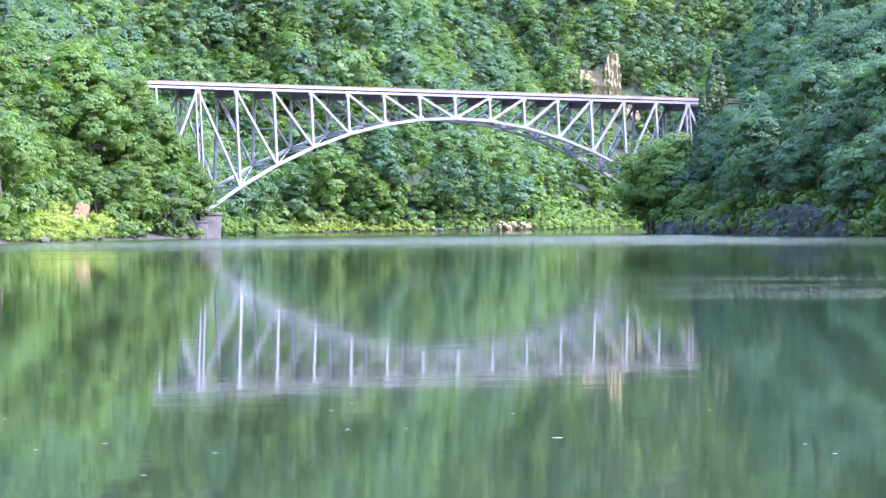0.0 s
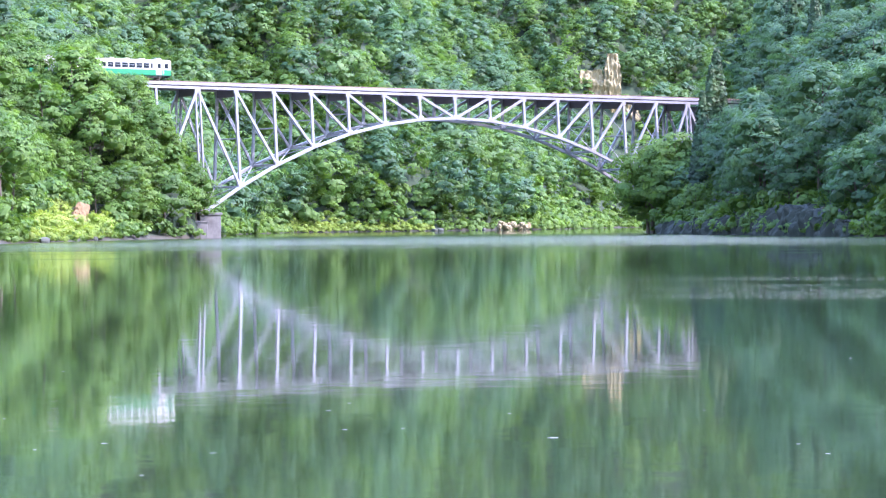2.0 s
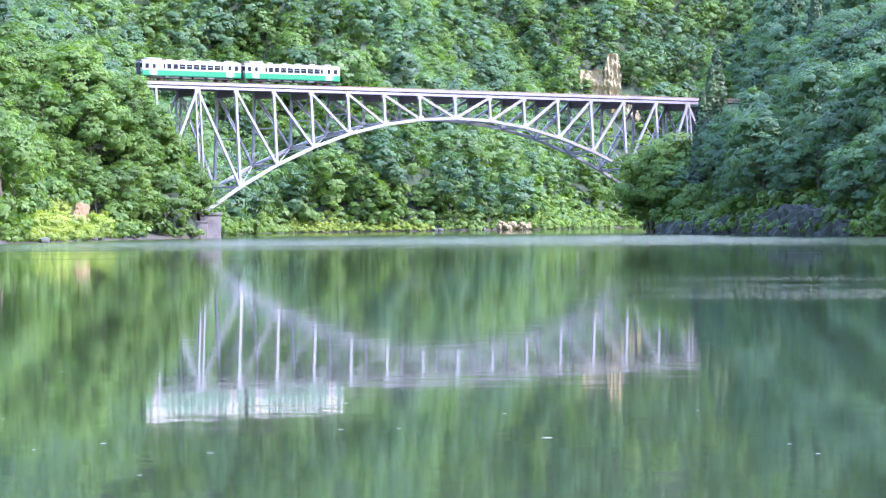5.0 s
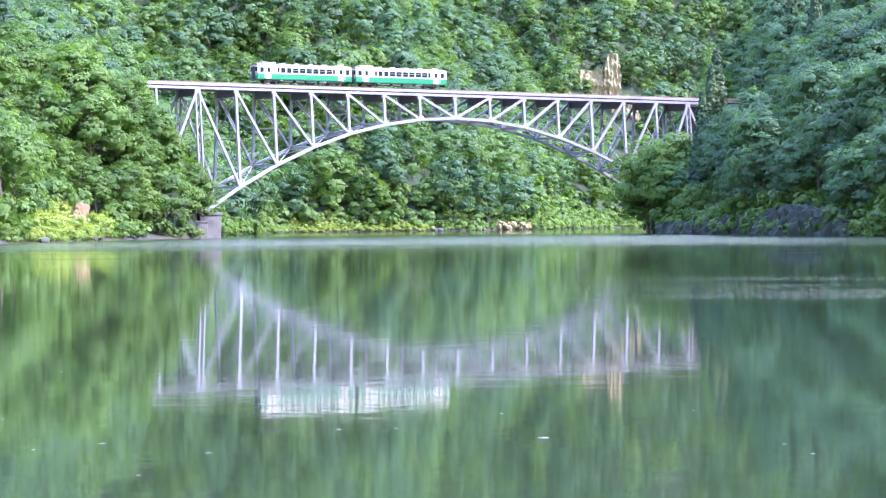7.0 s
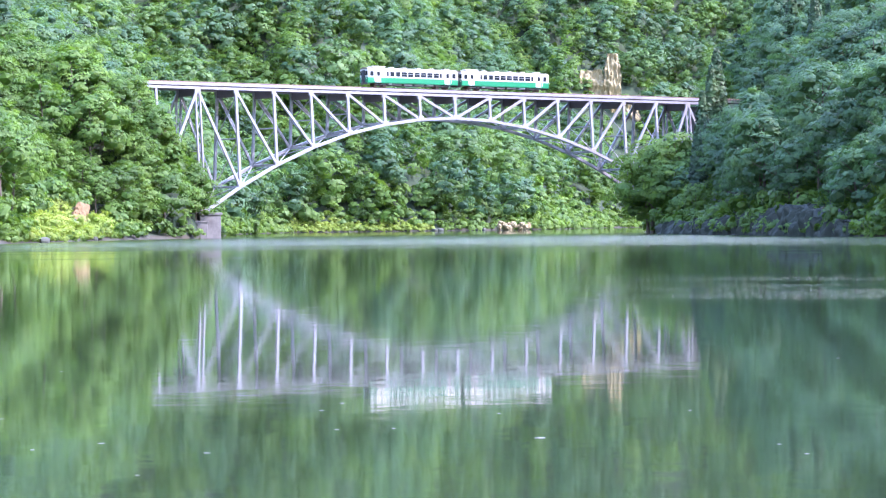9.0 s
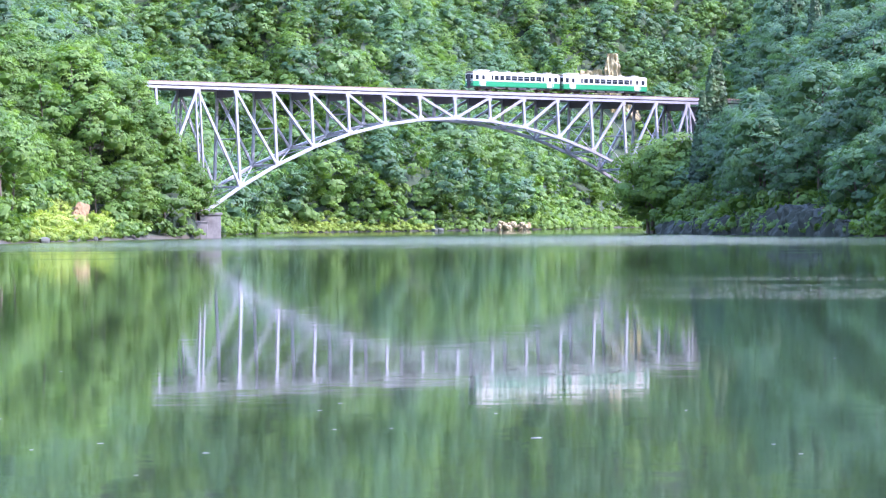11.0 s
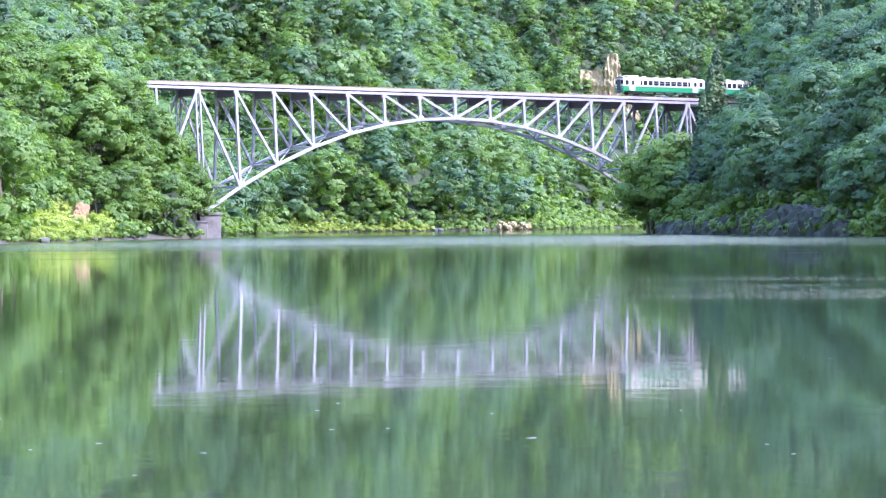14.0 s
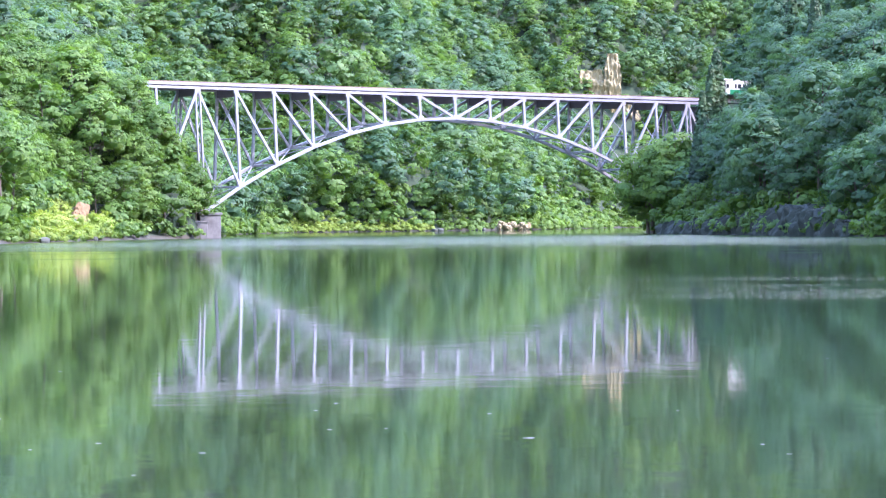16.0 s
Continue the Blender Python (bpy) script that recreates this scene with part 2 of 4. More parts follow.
# ---------------------------------------------------------------- plan
TURN = 32.0                       # the bridge's line, degrees from the x axis
PANEL, WIDE, BATTER = 8.0, 7.3, 0.083
CT, ST = math.cos(radians(TURN)), math.sin(radians(TURN))
NEAR0 = Vector((-45.0, 567.6, 0))           # foot of the first near post, at deck level in plan
ORIGIN = NEAR0 + Vector((-ST, CT, 0)) * (WIDE / 2)


def deck_z(s):
    return 28.7 - 0.0125 * s


def rib_z(i):
    n = i - 7
    return 22.6 - 0.378 * n * n - 0.07 * n


def track(s):
    """The track's centre line in plan and its heading, degrees; curves away past the western end."""
    if s >= -14:
        p = ORIGIN + Vector((CT, ST, 0)) * s
        return p.x, p.y, TURN
    r, d = 230.0, -14 - s
    a = d / r
    p = ORIGIN + Vector((CT, ST, 0)) * -14 + Vector((-CT, -ST, 0)) * (r * math.sin(a)) + Vector((-ST, CT, 0)) * (r * (1 - math.cos(a)))
    return p.x, p.y, TURN - math.degrees(a)


SHORE_WEST = [(-62, 440), (-57, 500), (-51, 532), (-45, 556), (-41.5, 576), (-46, 640), (-52, 760), (-43, 870), (-20, 890), (0, 905),
              (20, 935), (32, 960), (46, 1040), (60, 1120), (80, 1180), (160, 1230), (400, 1300), (1800, 1500), (1800, 4000),
              (-2500, 4000), (-2500, -1500), (-130, -1500), (-115, 0), (-90, 300)]
SHORE_EAST = [(58, 407), (47, 495), (41, 590), (43, 660), (50, 740), (75, 830), (200, 950), (1800, 1150), (1800, -1500),
              (130, -1500), (115, 0), (80, 300)]
SHORE_SOUTH = [(-2500, -1500), (-2500, 1.5), (-140, 2.0), (-40, 5.0), (40, 5.0), (140, 2.0), (1800, 1.5), (1800, -1500)]


def inside(poly, X, Y):
    """Signed distance to a shore, positive on land."""
    d = np.full(X.shape, 1e9)
    odd = np.zeros(X.shape, bool)
    for (x0, y0), (x1, y1) in zip(poly, poly[1:] + poly[:1]):
        ex, ey = x1 - x0, y1 - y0
        t = np.clip(((X - x0) * ex + (Y - y0) * ey) / (ex * ex + ey * ey), 0, 1)
        d = np.minimum(d, np.hypot(X - x0 - t * ex, Y - y0 - t * ey))
        if ey:
            odd ^= ((y0 > Y) != (y1 > Y)) & (X < x0 + (Y - y0) * ex / ey)
    return np.where(odd, d, -d)


def waves(X, Y):
    return (np.sin(X * 0.043 + 1.3 * np.sin(Y * 0.017)) + np.sin(Y * 0.039 + 0.8 * np.sin(X * 0.029 + 2.0))
            + 0.5 * np.sin(X * 0.11 + Y * 0.07 + 1.0) + 0.4 * np.sin(Y * 0.13 - X * 0.05))


TRACK_PTS = [(s, *track(s)[:2]) for s in range(-120, 211, 6)]


def ground_z(X, Y):
    X, Y = np.atleast_1d(np.asarray(X, float)), np.atleast_1d(np.asarray(Y, float))
    dw, de, ds = inside(SHORE_WEST, X, Y), inside(SHORE_EAST, X, Y), inside(SHORE_SOUTH, X, Y)
    w = waves(X, Y)
    # spurs and gullies that run down the mountainsides
    spur = np.sin(0.07 * X + 3.44 + 0.6 * np.sin(0.013 * Y)) + 0.5 * np.sin(0.17 * X + 0.03 * Y)
    dw = dw + np.clip((dw - 8) / 50, 0, 1) * spur * np.interp(Y, [560, 850], [2.5, 9.0])

    def hill(d, slope, cap, lift):
        up = lift * (1 - np.exp(-np.maximum(d, 0) / 2.0)) + np.maximum(d - 4, 0) * slope * (1 + 0.05 * w)
        up = cap * (1 - np.exp(-up / cap))
        return np.where(d > 0, up, np.maximum(d * 0.5, -6))

    steep = np.interp(Y, [650, 1050], [0.85, 1.0])
    z = np.maximum(hill(dw, steep, 330, 1.4), np.minimum(hill(de, np.interp(Y, [480, 550, 640, 720], [1.15, 1.08, 1.15, 1.5]), 600, 1.0), 58 + 0.05 * de))
    z = np.maximum(z, np.where(ds > 0, np.minimum(0.8, 0.3 + ds * 0.1), -6))
    # the railway's cutting and bank
    best, bed = np.full(X.shape, 1e9), np.zeros(X.shape)
    for s, tx, ty in TRACK_PTS:
        if -14 < s < 122:
            continue
        d = np.hypot(X - tx, Y - ty)
        bed = np.where(d < best, deck_z(s) - 0.8, bed)
        best = np.minimum(best, d)
    side = np.maximum(best - 4.5, 0)
    z = np.where(best < 60, np.minimum(z, bed + side * 1.15), z)
    z = np.where(best < 16, np.maximum(z, bed - side * 1.6), z)
    return z


def floor_at(x, y):
    return float(ground_z(x, y)[0])


# ---------------------------------------------------------------- ground and water


def axis(knots):
    out = []
    for (a, b, step) in knots:
        out += list(np.arange(a, b, step))
    return np.array(out + [knots[-1][1]])


def build_ground():
    xs = axis([(-2500, -400, 150), (-400, -160, 12), (-160, 160, 4), (160, 400, 12), (400, 1800, 140)])
    ys = axis([(-1500, -60, 120), (-60, 40, 6), (40, 380, 20), (380, 1300, 5), (1300, 1700, 25), (1700, 4000, 200)])
    X, Y = np.meshgrid(xs, ys)
    Z = ground_z(X.ravel(), Y.ravel())
    n, k = len(xs), len(ys)
    idx = np.arange(n * k).reshape(k, n)
    faces = np.stack([idx[:-1, :-1], idx[:-1, 1:], idx[1:, 1:], idx[1:, :-1]], -1).reshape(-1, 4)
    me = array_mesh("ground", np.stack([X.ravel(), Y.ravel(), Z], -1), faces, SOIL, True)
    tagged(new("ground", me), "dark forest floor of the steep valley sides", "ground", kind="structure")


def build_water():
    bm = bmesh.new()
    bmesh.ops.create_grid(bm, x_segments=2, y_segments=2, size=1, matrix=Matrix.Translation((0, 700, 0)) @ Matrix.Diagonal((1500, 1500, 1, 1)))
    tagged(finish("water", bm, WATER), "calm green lake water with wind-roughened bands", "water", kind="structure")


build_ground()
build_water()

# ---------------------------------------------------------------- bridge


def build_bridge():
    bridge = empty("arch_bridge", Matrix.Translation(ORIGIN) @ pose(0, 0, 0, 0, 0, TURN),
                   "pale grey painted steel deck arch railway bridge over the lake", "bridge")
    S0, S1 = -11.6, 117.6
    top = lambda s: deck_z(s) - 1.25

    def side_y(sign, z, s):
        return sign * (WIDE / 2 + (top(s) - z) * BATTER)

    def node_top(i, sign):
        s = i * PANEL
        return Vector((s, sign * WIDE / 2, top(s)))

    def node_low(i, sign):
        s, z = i * PANEL, rib_z(i)
        return Vector((s, side_y(sign, z, s), z))

    for sign in (-1, 1):
        bm = bmesh.new()
        beam(bm, (S0, sign * WIDE / 2, top(S0) + 0.25), (S1, sign * WIDE / 2, top(S1) + 0.25), 0.5, 0.5)
        part("top_chord", bm, STEEL, bridge)
        bm = bmesh.new()
        beam(bm, (S0, sign * (WIDE / 2 + 0.25), deck_z(S0) - 0.32), (S1, sign * (WIDE / 2 + 0.25), deck_z(S1) - 0.32), 0.22, 0.52)
        part("edge_girder", bm, STEEL, bridge)
        # the arch rib, one box length for each panel
        for i in range(14):
            bm = bmesh.new()
            beam(bm, node_low(i, sign), node_low(i + 1, sign), 0.7, 0.55)
            part("rib_segment", bm, STEEL, bridge)
        for i in range(15):
            bm = bmesh.new()
            if i in (0, 14):
                lo, hi = node_low(i, sign), node_top(i, sign)
                for dx in (-0.45, 0.45):
                    beam(bm, lo + Vector((dx, 0, 0)), hi + Vector((dx, 0, 0)), 0.5, 0.3)
                for k in range(12):
                    a, b = lo.lerp(hi, k / 12), lo.lerp(hi, (k + 1) / 12)
                    dx = 0.4 if k % 2 else -0.4
                    beam(bm, a + Vector((dx, 0, 0)), b - Vector((dx, 0, 0)), 0.1, 0.1, 0)
            else:
                beam(bm, node_low(i, sign), node_top(i, sign), 0.5, 0.5)
            part("post", bm, STEEL, bridge)
            bm = bmesh.new()
            box(bm, node_top(i, sign) + Vector((0, 0, -0.25)), (0.95, 0.56, 0.6), 0.05)
            part("upper_gusset", bm, STEEL, bridge)
            bm = bmesh.new()
            box(bm, node_low(i, sign) + Vector((0, 0, 0.4)), (1.25, 0.6, 0.6), 0.08)
            part("lower_gusset", bm, STEEL, bridge)
        for i in range(14):
            a, b = (i, i + 1) if i < 7 else (i + 1, i)
            bm = bmesh.new()
            beam(bm, node_top(a, sign), node_low(b, sign), 0.42, 0.48)
            part("diagonal", bm, STEEL, bridge)
        # braces of the end spans, down to the banks
        for s, s2, z2 in ((0, -8, 10.5), (112, 120, 9.5)):
            bm = bmesh.new()
            beam(bm, (s, sign * WIDE / 2, top(s)), (s2, side_y(sign, z2, s), z2), 0.42, 0.5)
            part("end_brace", bm, STEEL, bridge)
        for s in (-8.5, 116.4):
            bm = bmesh.new()
            beam(bm, (s, sign * WIDE / 2, top(s)), (s, side_y(sign, 9.0, s), 9.0), 0.45, 0.45)
            part("trestle_leg", bm, STEEL, bridge)
    for i in range(15):
        n0, n1, l0, l1 = node_top(i, -1), node_top(i, 1), node_low(i, -1), node_low(i, 1)
        bm = bmesh.new()
        beam(bm, n0 + Vector((0, 0, -0.45)), n1 + Vector((0, 0, -0.45)), 0.35, 1.5)
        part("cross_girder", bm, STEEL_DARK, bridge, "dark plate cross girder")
        bm = bmesh.new()
        beam(bm, l0, l1, 0.4, 0.4)
        part("rib_strut", bm, STEEL, bridge)
        if (n0 - l0).length > 6:
            mid0, mid1 = (n0 + l0) / 2, (n1 + l1) / 2
            bm = bmesh.new()
            beam(bm, mid0, mid1, 0.25, 0.25)
            part("sway_strut", bm, STEEL, bridge)
            bm = bmesh.new()
            beam(bm, n0 + Vector((0, 0, -1.2)), mid1, 0.16, 0.16)
            beam(bm, n1 + Vector((0.2, 0, -1.2)), mid0 + Vector((0.2, 0, 0)), 0.16, 0.16)
            beam(bm, mid0, l1, 0.16, 0.16)
            beam(bm, mid1 + Vector((0.2, 0, 0)), l0 + Vector((0.2, 0, 0)), 0.16, 0.16)
            part("sway_brace", bm, STEEL, bridge)
    for i in range(14):
        bm = bmesh.new()
        beam(bm, node_low(i, -1), node_low(i + 1, 1), 0.18, 0.18)
        beam(bm, node_low(i, 1) + Vector((0, 0, 0.3)), node_low(i + 1, -1) + Vector((0, 0, 0.3)), 0.18, 0.18)
        part("lateral_brace", bm, STEEL, bridge)
    # floor: stringers, sleepers, rails, walkway
    for y in (-0.85, 0.85):
        bm = bmesh.new()
        beam(bm, (S0, y, deck_z(S0) - 0.62), (S1, y, deck_z(S1) - 0.62), 0.3, 1.1)
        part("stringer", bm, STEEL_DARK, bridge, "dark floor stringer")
    bm = bmesh.new()
    for k in range(int((S1 - S0) / 0.62)):
        s = S0 + 0.3 + k * 0.62
        box(bm, (s, 0, deck_z(s) + 0.05), (0.2, 2.3, 0.26))
    tagged(part("sleepers", bm, WOOD, bridge, "row of dark wooden sleepers"), kind="stuff")
    # dark plates added to close the gap and hide the sleeper ends
    for y in (-1.65, 1.65):
        bm = bmesh.new()
        beam(bm, (S0, y, deck_z(S0) - 0.3), (S1, y, deck_z(S1) - 0.3), 0.05, 0.9, 0)
        part("gap_plate", bm, STEEL_DARK, bridge, "added dark plate closing the gap beside the track")
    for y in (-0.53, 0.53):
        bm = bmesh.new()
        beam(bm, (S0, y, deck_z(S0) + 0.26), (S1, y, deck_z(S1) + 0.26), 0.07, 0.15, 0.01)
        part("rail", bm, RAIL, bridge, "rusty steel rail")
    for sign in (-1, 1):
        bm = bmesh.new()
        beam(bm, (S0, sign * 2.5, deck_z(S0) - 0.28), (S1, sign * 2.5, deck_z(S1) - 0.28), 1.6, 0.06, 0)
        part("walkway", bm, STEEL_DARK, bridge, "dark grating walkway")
    return bridge


build_bridge()

# ---------------------------------------------------------------- woods


def leaf_sprays(rng, centres, normals, size):
    """A three-cornered leaf spray at each centre, facing its normal."""
    n = len(centres)
    t = rng.normal(size=(n, 3))
    u = np.cross(normals, t)
    u /= np.linalg.norm(u, axis=1, keepdims=True) + 1e-9
    v = np.cross(normals, u)
    a = size * rng.uniform(0.6, 1.25, (n, 1))
    droop = np.array([0, 0, -0.25]) * a
    q = np.stack([centres + u * a, centres - u * a * 0.6 + v * a * 0.75 + droop, centres - u * a * 0.6 - v * a * 0.75 + droop], 1)
    return q.reshape(-1, 3)


def blob(rng, centre, radii):
    """A small uneven lump that closes the inside of a lobe of leaves."""
    g = (1 + 5 ** 0.5) / 2
    v = np.array([(-1, g, 0), (1, g, 0), (-1, -g, 0), (1, -g, 0), (0, -1, g), (0, 1, g), (0, -1, -g), (0, 1, -g), (g, 0, -1), (g, 0, 1), (-g, 0, -1), (-g, 0, 1)])
    v = v / np.linalg.norm(v[0]) * rng.uniform(0.75, 1.1, (12, 1))
    out = []
    for i in range(12):
        for j in range(i + 1, 12):
            for k in range(j + 1, 12):
                if ICO_NEAR[i, j] and ICO_NEAR[j, k] and ICO_NEAR[i, k]:
                    n = np.cross(v[j] - v[i], v[k] - v[i])
                    out.append((v[i], v[j], v[k]) if n @ v[i] > 0 else (v[i], v[k], v[j]))
    return np.array(out).reshape(-1, 3) * radii + centre


def ico_neighbours():
    g = (1 + 5 ** 0.5) / 2
    v = np.array([(-1, g, 0), (1, g, 0), (-1, -g, 0), (1, -g, 0), (0, -1, g), (0, 1, g), (0, -1, -g), (0, 1, -g), (g, 0, -1), (g, 0, 1), (-g, 0, -1), (-g, 0, 1)])
    return np.linalg.norm(v[:, None] - v[None], axis=2) < 2.1


ICO_NEAR = ico_neighbours()


def crown_points(rng, tall, spread, base, puffs, per, flat=0.42, calm=1.0):
    """Leaf places and facings for a domed crown, and the closed insides of its lobes:
    big lobes, flat tiers of boughs on each lobe, leaves on each bough."""
    cs, ns, cores = [], [], []
    lean = rng.normal(0, 0.05, 2)
    each = 10
    lobes = max(3, puffs // each)
    mid = np.array([0, 0, base + (tall - base) * 0.42])
    for k in range(lobes):
        w = ((k + rng.uniform(0.1, 0.9)) / lobes) ** 0.8
        az = k * 2.399 + rng.uniform(-0.5, 0.5)
        ring = math.sqrt(max(0.02, 1 - w ** 2.2)) * (0.7 + 0.3 * min(1, w / 0.3))
        out = spread * ring * rng.uniform(0.5, 0.85)
        z = base + (tall - base) * (0.08 + 0.8 * w)
        big = spread * rng.uniform(0.30, 0.46)
        lobe = np.array([math.cos(az) * out + lean[0] * z, math.sin(az) * out + lean[1] * z, z])
        cores.append(blob(rng, lobe - np.array([0, 0, big * 0.12]), big * np.array([0.57, 0.57, 0.45])))
        for _ in range(each):
            f = rng.normal(size=3) + np.array([math.cos(az) * 0.6, math.sin(az) * 0.6, 0.45])
            f /= np.linalg.norm(f)
            c = lobe + f * big * np.array([1, 1, 0.8]) * rng.uniform(0.7, 1.05)
            r = big * rng.uniform(0.38, 0.66)
            d = rng.normal(size=(per, 3)) + f * 0.5
            d[:, 2] = np.where(rng.uniform(size=per) < 0.85, np.abs(d[:, 2]), d[:, 2] * 0.5)
            d /= np.linalg.norm(d, axis=1, keepdims=True)
            p = c + d * r * rng.uniform(0.72, 1.06, (per, 1)) * np.array([1, 1, flat]) - np.array([0, 0, 0.18]) * r * (d[:, :2] ** 2).sum(1, keepdims=True)
            away = (p - mid) / np.array([1, 1, 0.8])
            away /= np.linalg.norm(away, axis=1, keepdims=True) + 1e-6
            nn = d * 0.3 * calm + f * 0.4 + away * 0.5 + rng.normal(0, 0.15 * calm, (per, 3)) + np.array([0, 0, 0.2])
            cs.append(p)
            ns.append(nn / np.linalg.norm(nn, axis=1, keepdims=True))
    return np.concatenate(cs), np.concatenate(ns), np.concatenate(cores)


def cedar_points(rng, tall, spread, base, whorls, per):
    cs, ns = [], []
    for k in range(whorls):
        f = (k + rng.uniform(0, 0.8)) / whorls
        z = base + (tall - base) * f
        out = spread * (1 - f) ** 0.8 + 0.25
        az = rng.uniform(0, 6.283, per)
        r = out * rng.uniform(0.35, 1.0, per)
        cs.append(np.stack([np.cos(az) * r, np.sin(az) * r, z - r * 0.35 + rng.normal(0, 0.2, per)], -1))
        nn = np.stack([np.cos(az), np.sin(az), np.full(per, 0.8)], -1) + rng.normal(0, 0.35, (per, 3))
        ns.append(nn / np.linalg.norm(nn, axis=1, keepdims=True))
    return np.concatenate(cs), np.concatenate(ns)


def sprays(n):
    return np.arange(3 * n).reshape(n, 3)


def trunk_mesh(rng, tall, base, spread, limbs=7):
    bm = bmesh.new()
    bend = Vector((rng.normal(0, 0.25), rng.normal(0, 0.25), 0))
    pts = [Vector((0, 0, -1.0)), Vector((0, 0, tall * 0.25)) + bend * 0.5, Vector((0, 0, tall * 0.55)) + bend, Vector((0, 0, tall * 0.88))]
    rad = [0.26, 0.2, 0.13, 0.04]
    for k in range(3):
        tube(bm, pts[k], pts[k + 1], rad[k], rad[k + 1])
    for k in range(limbs):
        z = base + (tall * 0.75 - base) * (k + 0.3) / limbs
        az = k * 2.399
        out = spread * rng.uniform(0.6, 0.85)
        tube(bm, (0, 0, z), (math.cos(az) * out, math.sin(az) * out, z + out * 0.55), 0.09, 0.02, 5)
    me = bpy.data.meshes.new("trunk")
    bm.to_mesh(me)
    bm.free()
    me.materials.append(BARK)
    return me


TREE_KINDS = []


def make_tree_kinds():
    rng = np.random.default_rng(5)
    shapes = [(12, 5.0, 3.0), (13.5, 4.6, 3.6), (10.5, 5.2, 2.2), (12.5, 4.0, 2.6), (9.0, 4.4, 1.8), (14, 5.4, 4.6), (20, 5.4, 5.5), (18, 5.8, 5.0)]
    for tall, spread, base in shapes:
        c, n, cores = crown_points(rng, tall, spread, base, 130 if tall < 16 else 200, 25)
        leaves = leaf_sprays(rng, c, n, 0.225)
        full = np.concatenate([leaves, cores])
        me = array_mesh("crown", full, sprays(len(full) // 3), LEAF)
        thin = np.concatenate([leaves.reshape(-1, 3, 3)[rng.uniform(size=len(c)) < 0.5].reshape(-1, 3), cores])
        TREE_KINDS.append((me, trunk_mesh(rng, tall, base, spread), tall, thin))
    for tall, spread in ((17, 2.6), (15, 2.2)):
        c, n = cedar_points(rng, tall, spread, 1.5, 40, 90)
        me = array_mesh("crown", leaf_sprays(rng, c, n, 0.36), sprays(len(c)), NEEDLE)
        TREE_KINDS.append((me, trunk_mesh(rng, tall, 2.0, 1.6, 5), tall, None))


make_tree_kinds()


def plant(kind, x, y, size, turn, z=None):
    crown, trunk, tall, _ = TREE_KINDS[kind]
    cedar = kind >= 8
    z = floor_at(x, y) if z is None else z
    t = new("cedar_tree" if cedar else "broadleaf_tree")
    t.matrix_basis = Matrix.Translation((x, y, z)) @ Matrix.Rotation(turn, 4, "Z") @ Matrix.Scale(size, 4)
    tagged(t, "dark green conical cedar on the steep bank" if cedar else "leafy green broadleaf tree on the steep wooded bank",
           "tree", "trees on the lake's banks")
    for name, data in (("trunk", trunk), ("crown", crown)):
        ob = new(name, data)
        ob.parent = t
        # eastern slope crowns take the leaf colour with the haze in it
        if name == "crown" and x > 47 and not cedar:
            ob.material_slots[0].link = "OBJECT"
            ob.material_slots[0].material = LEAF_HAZY
    return t


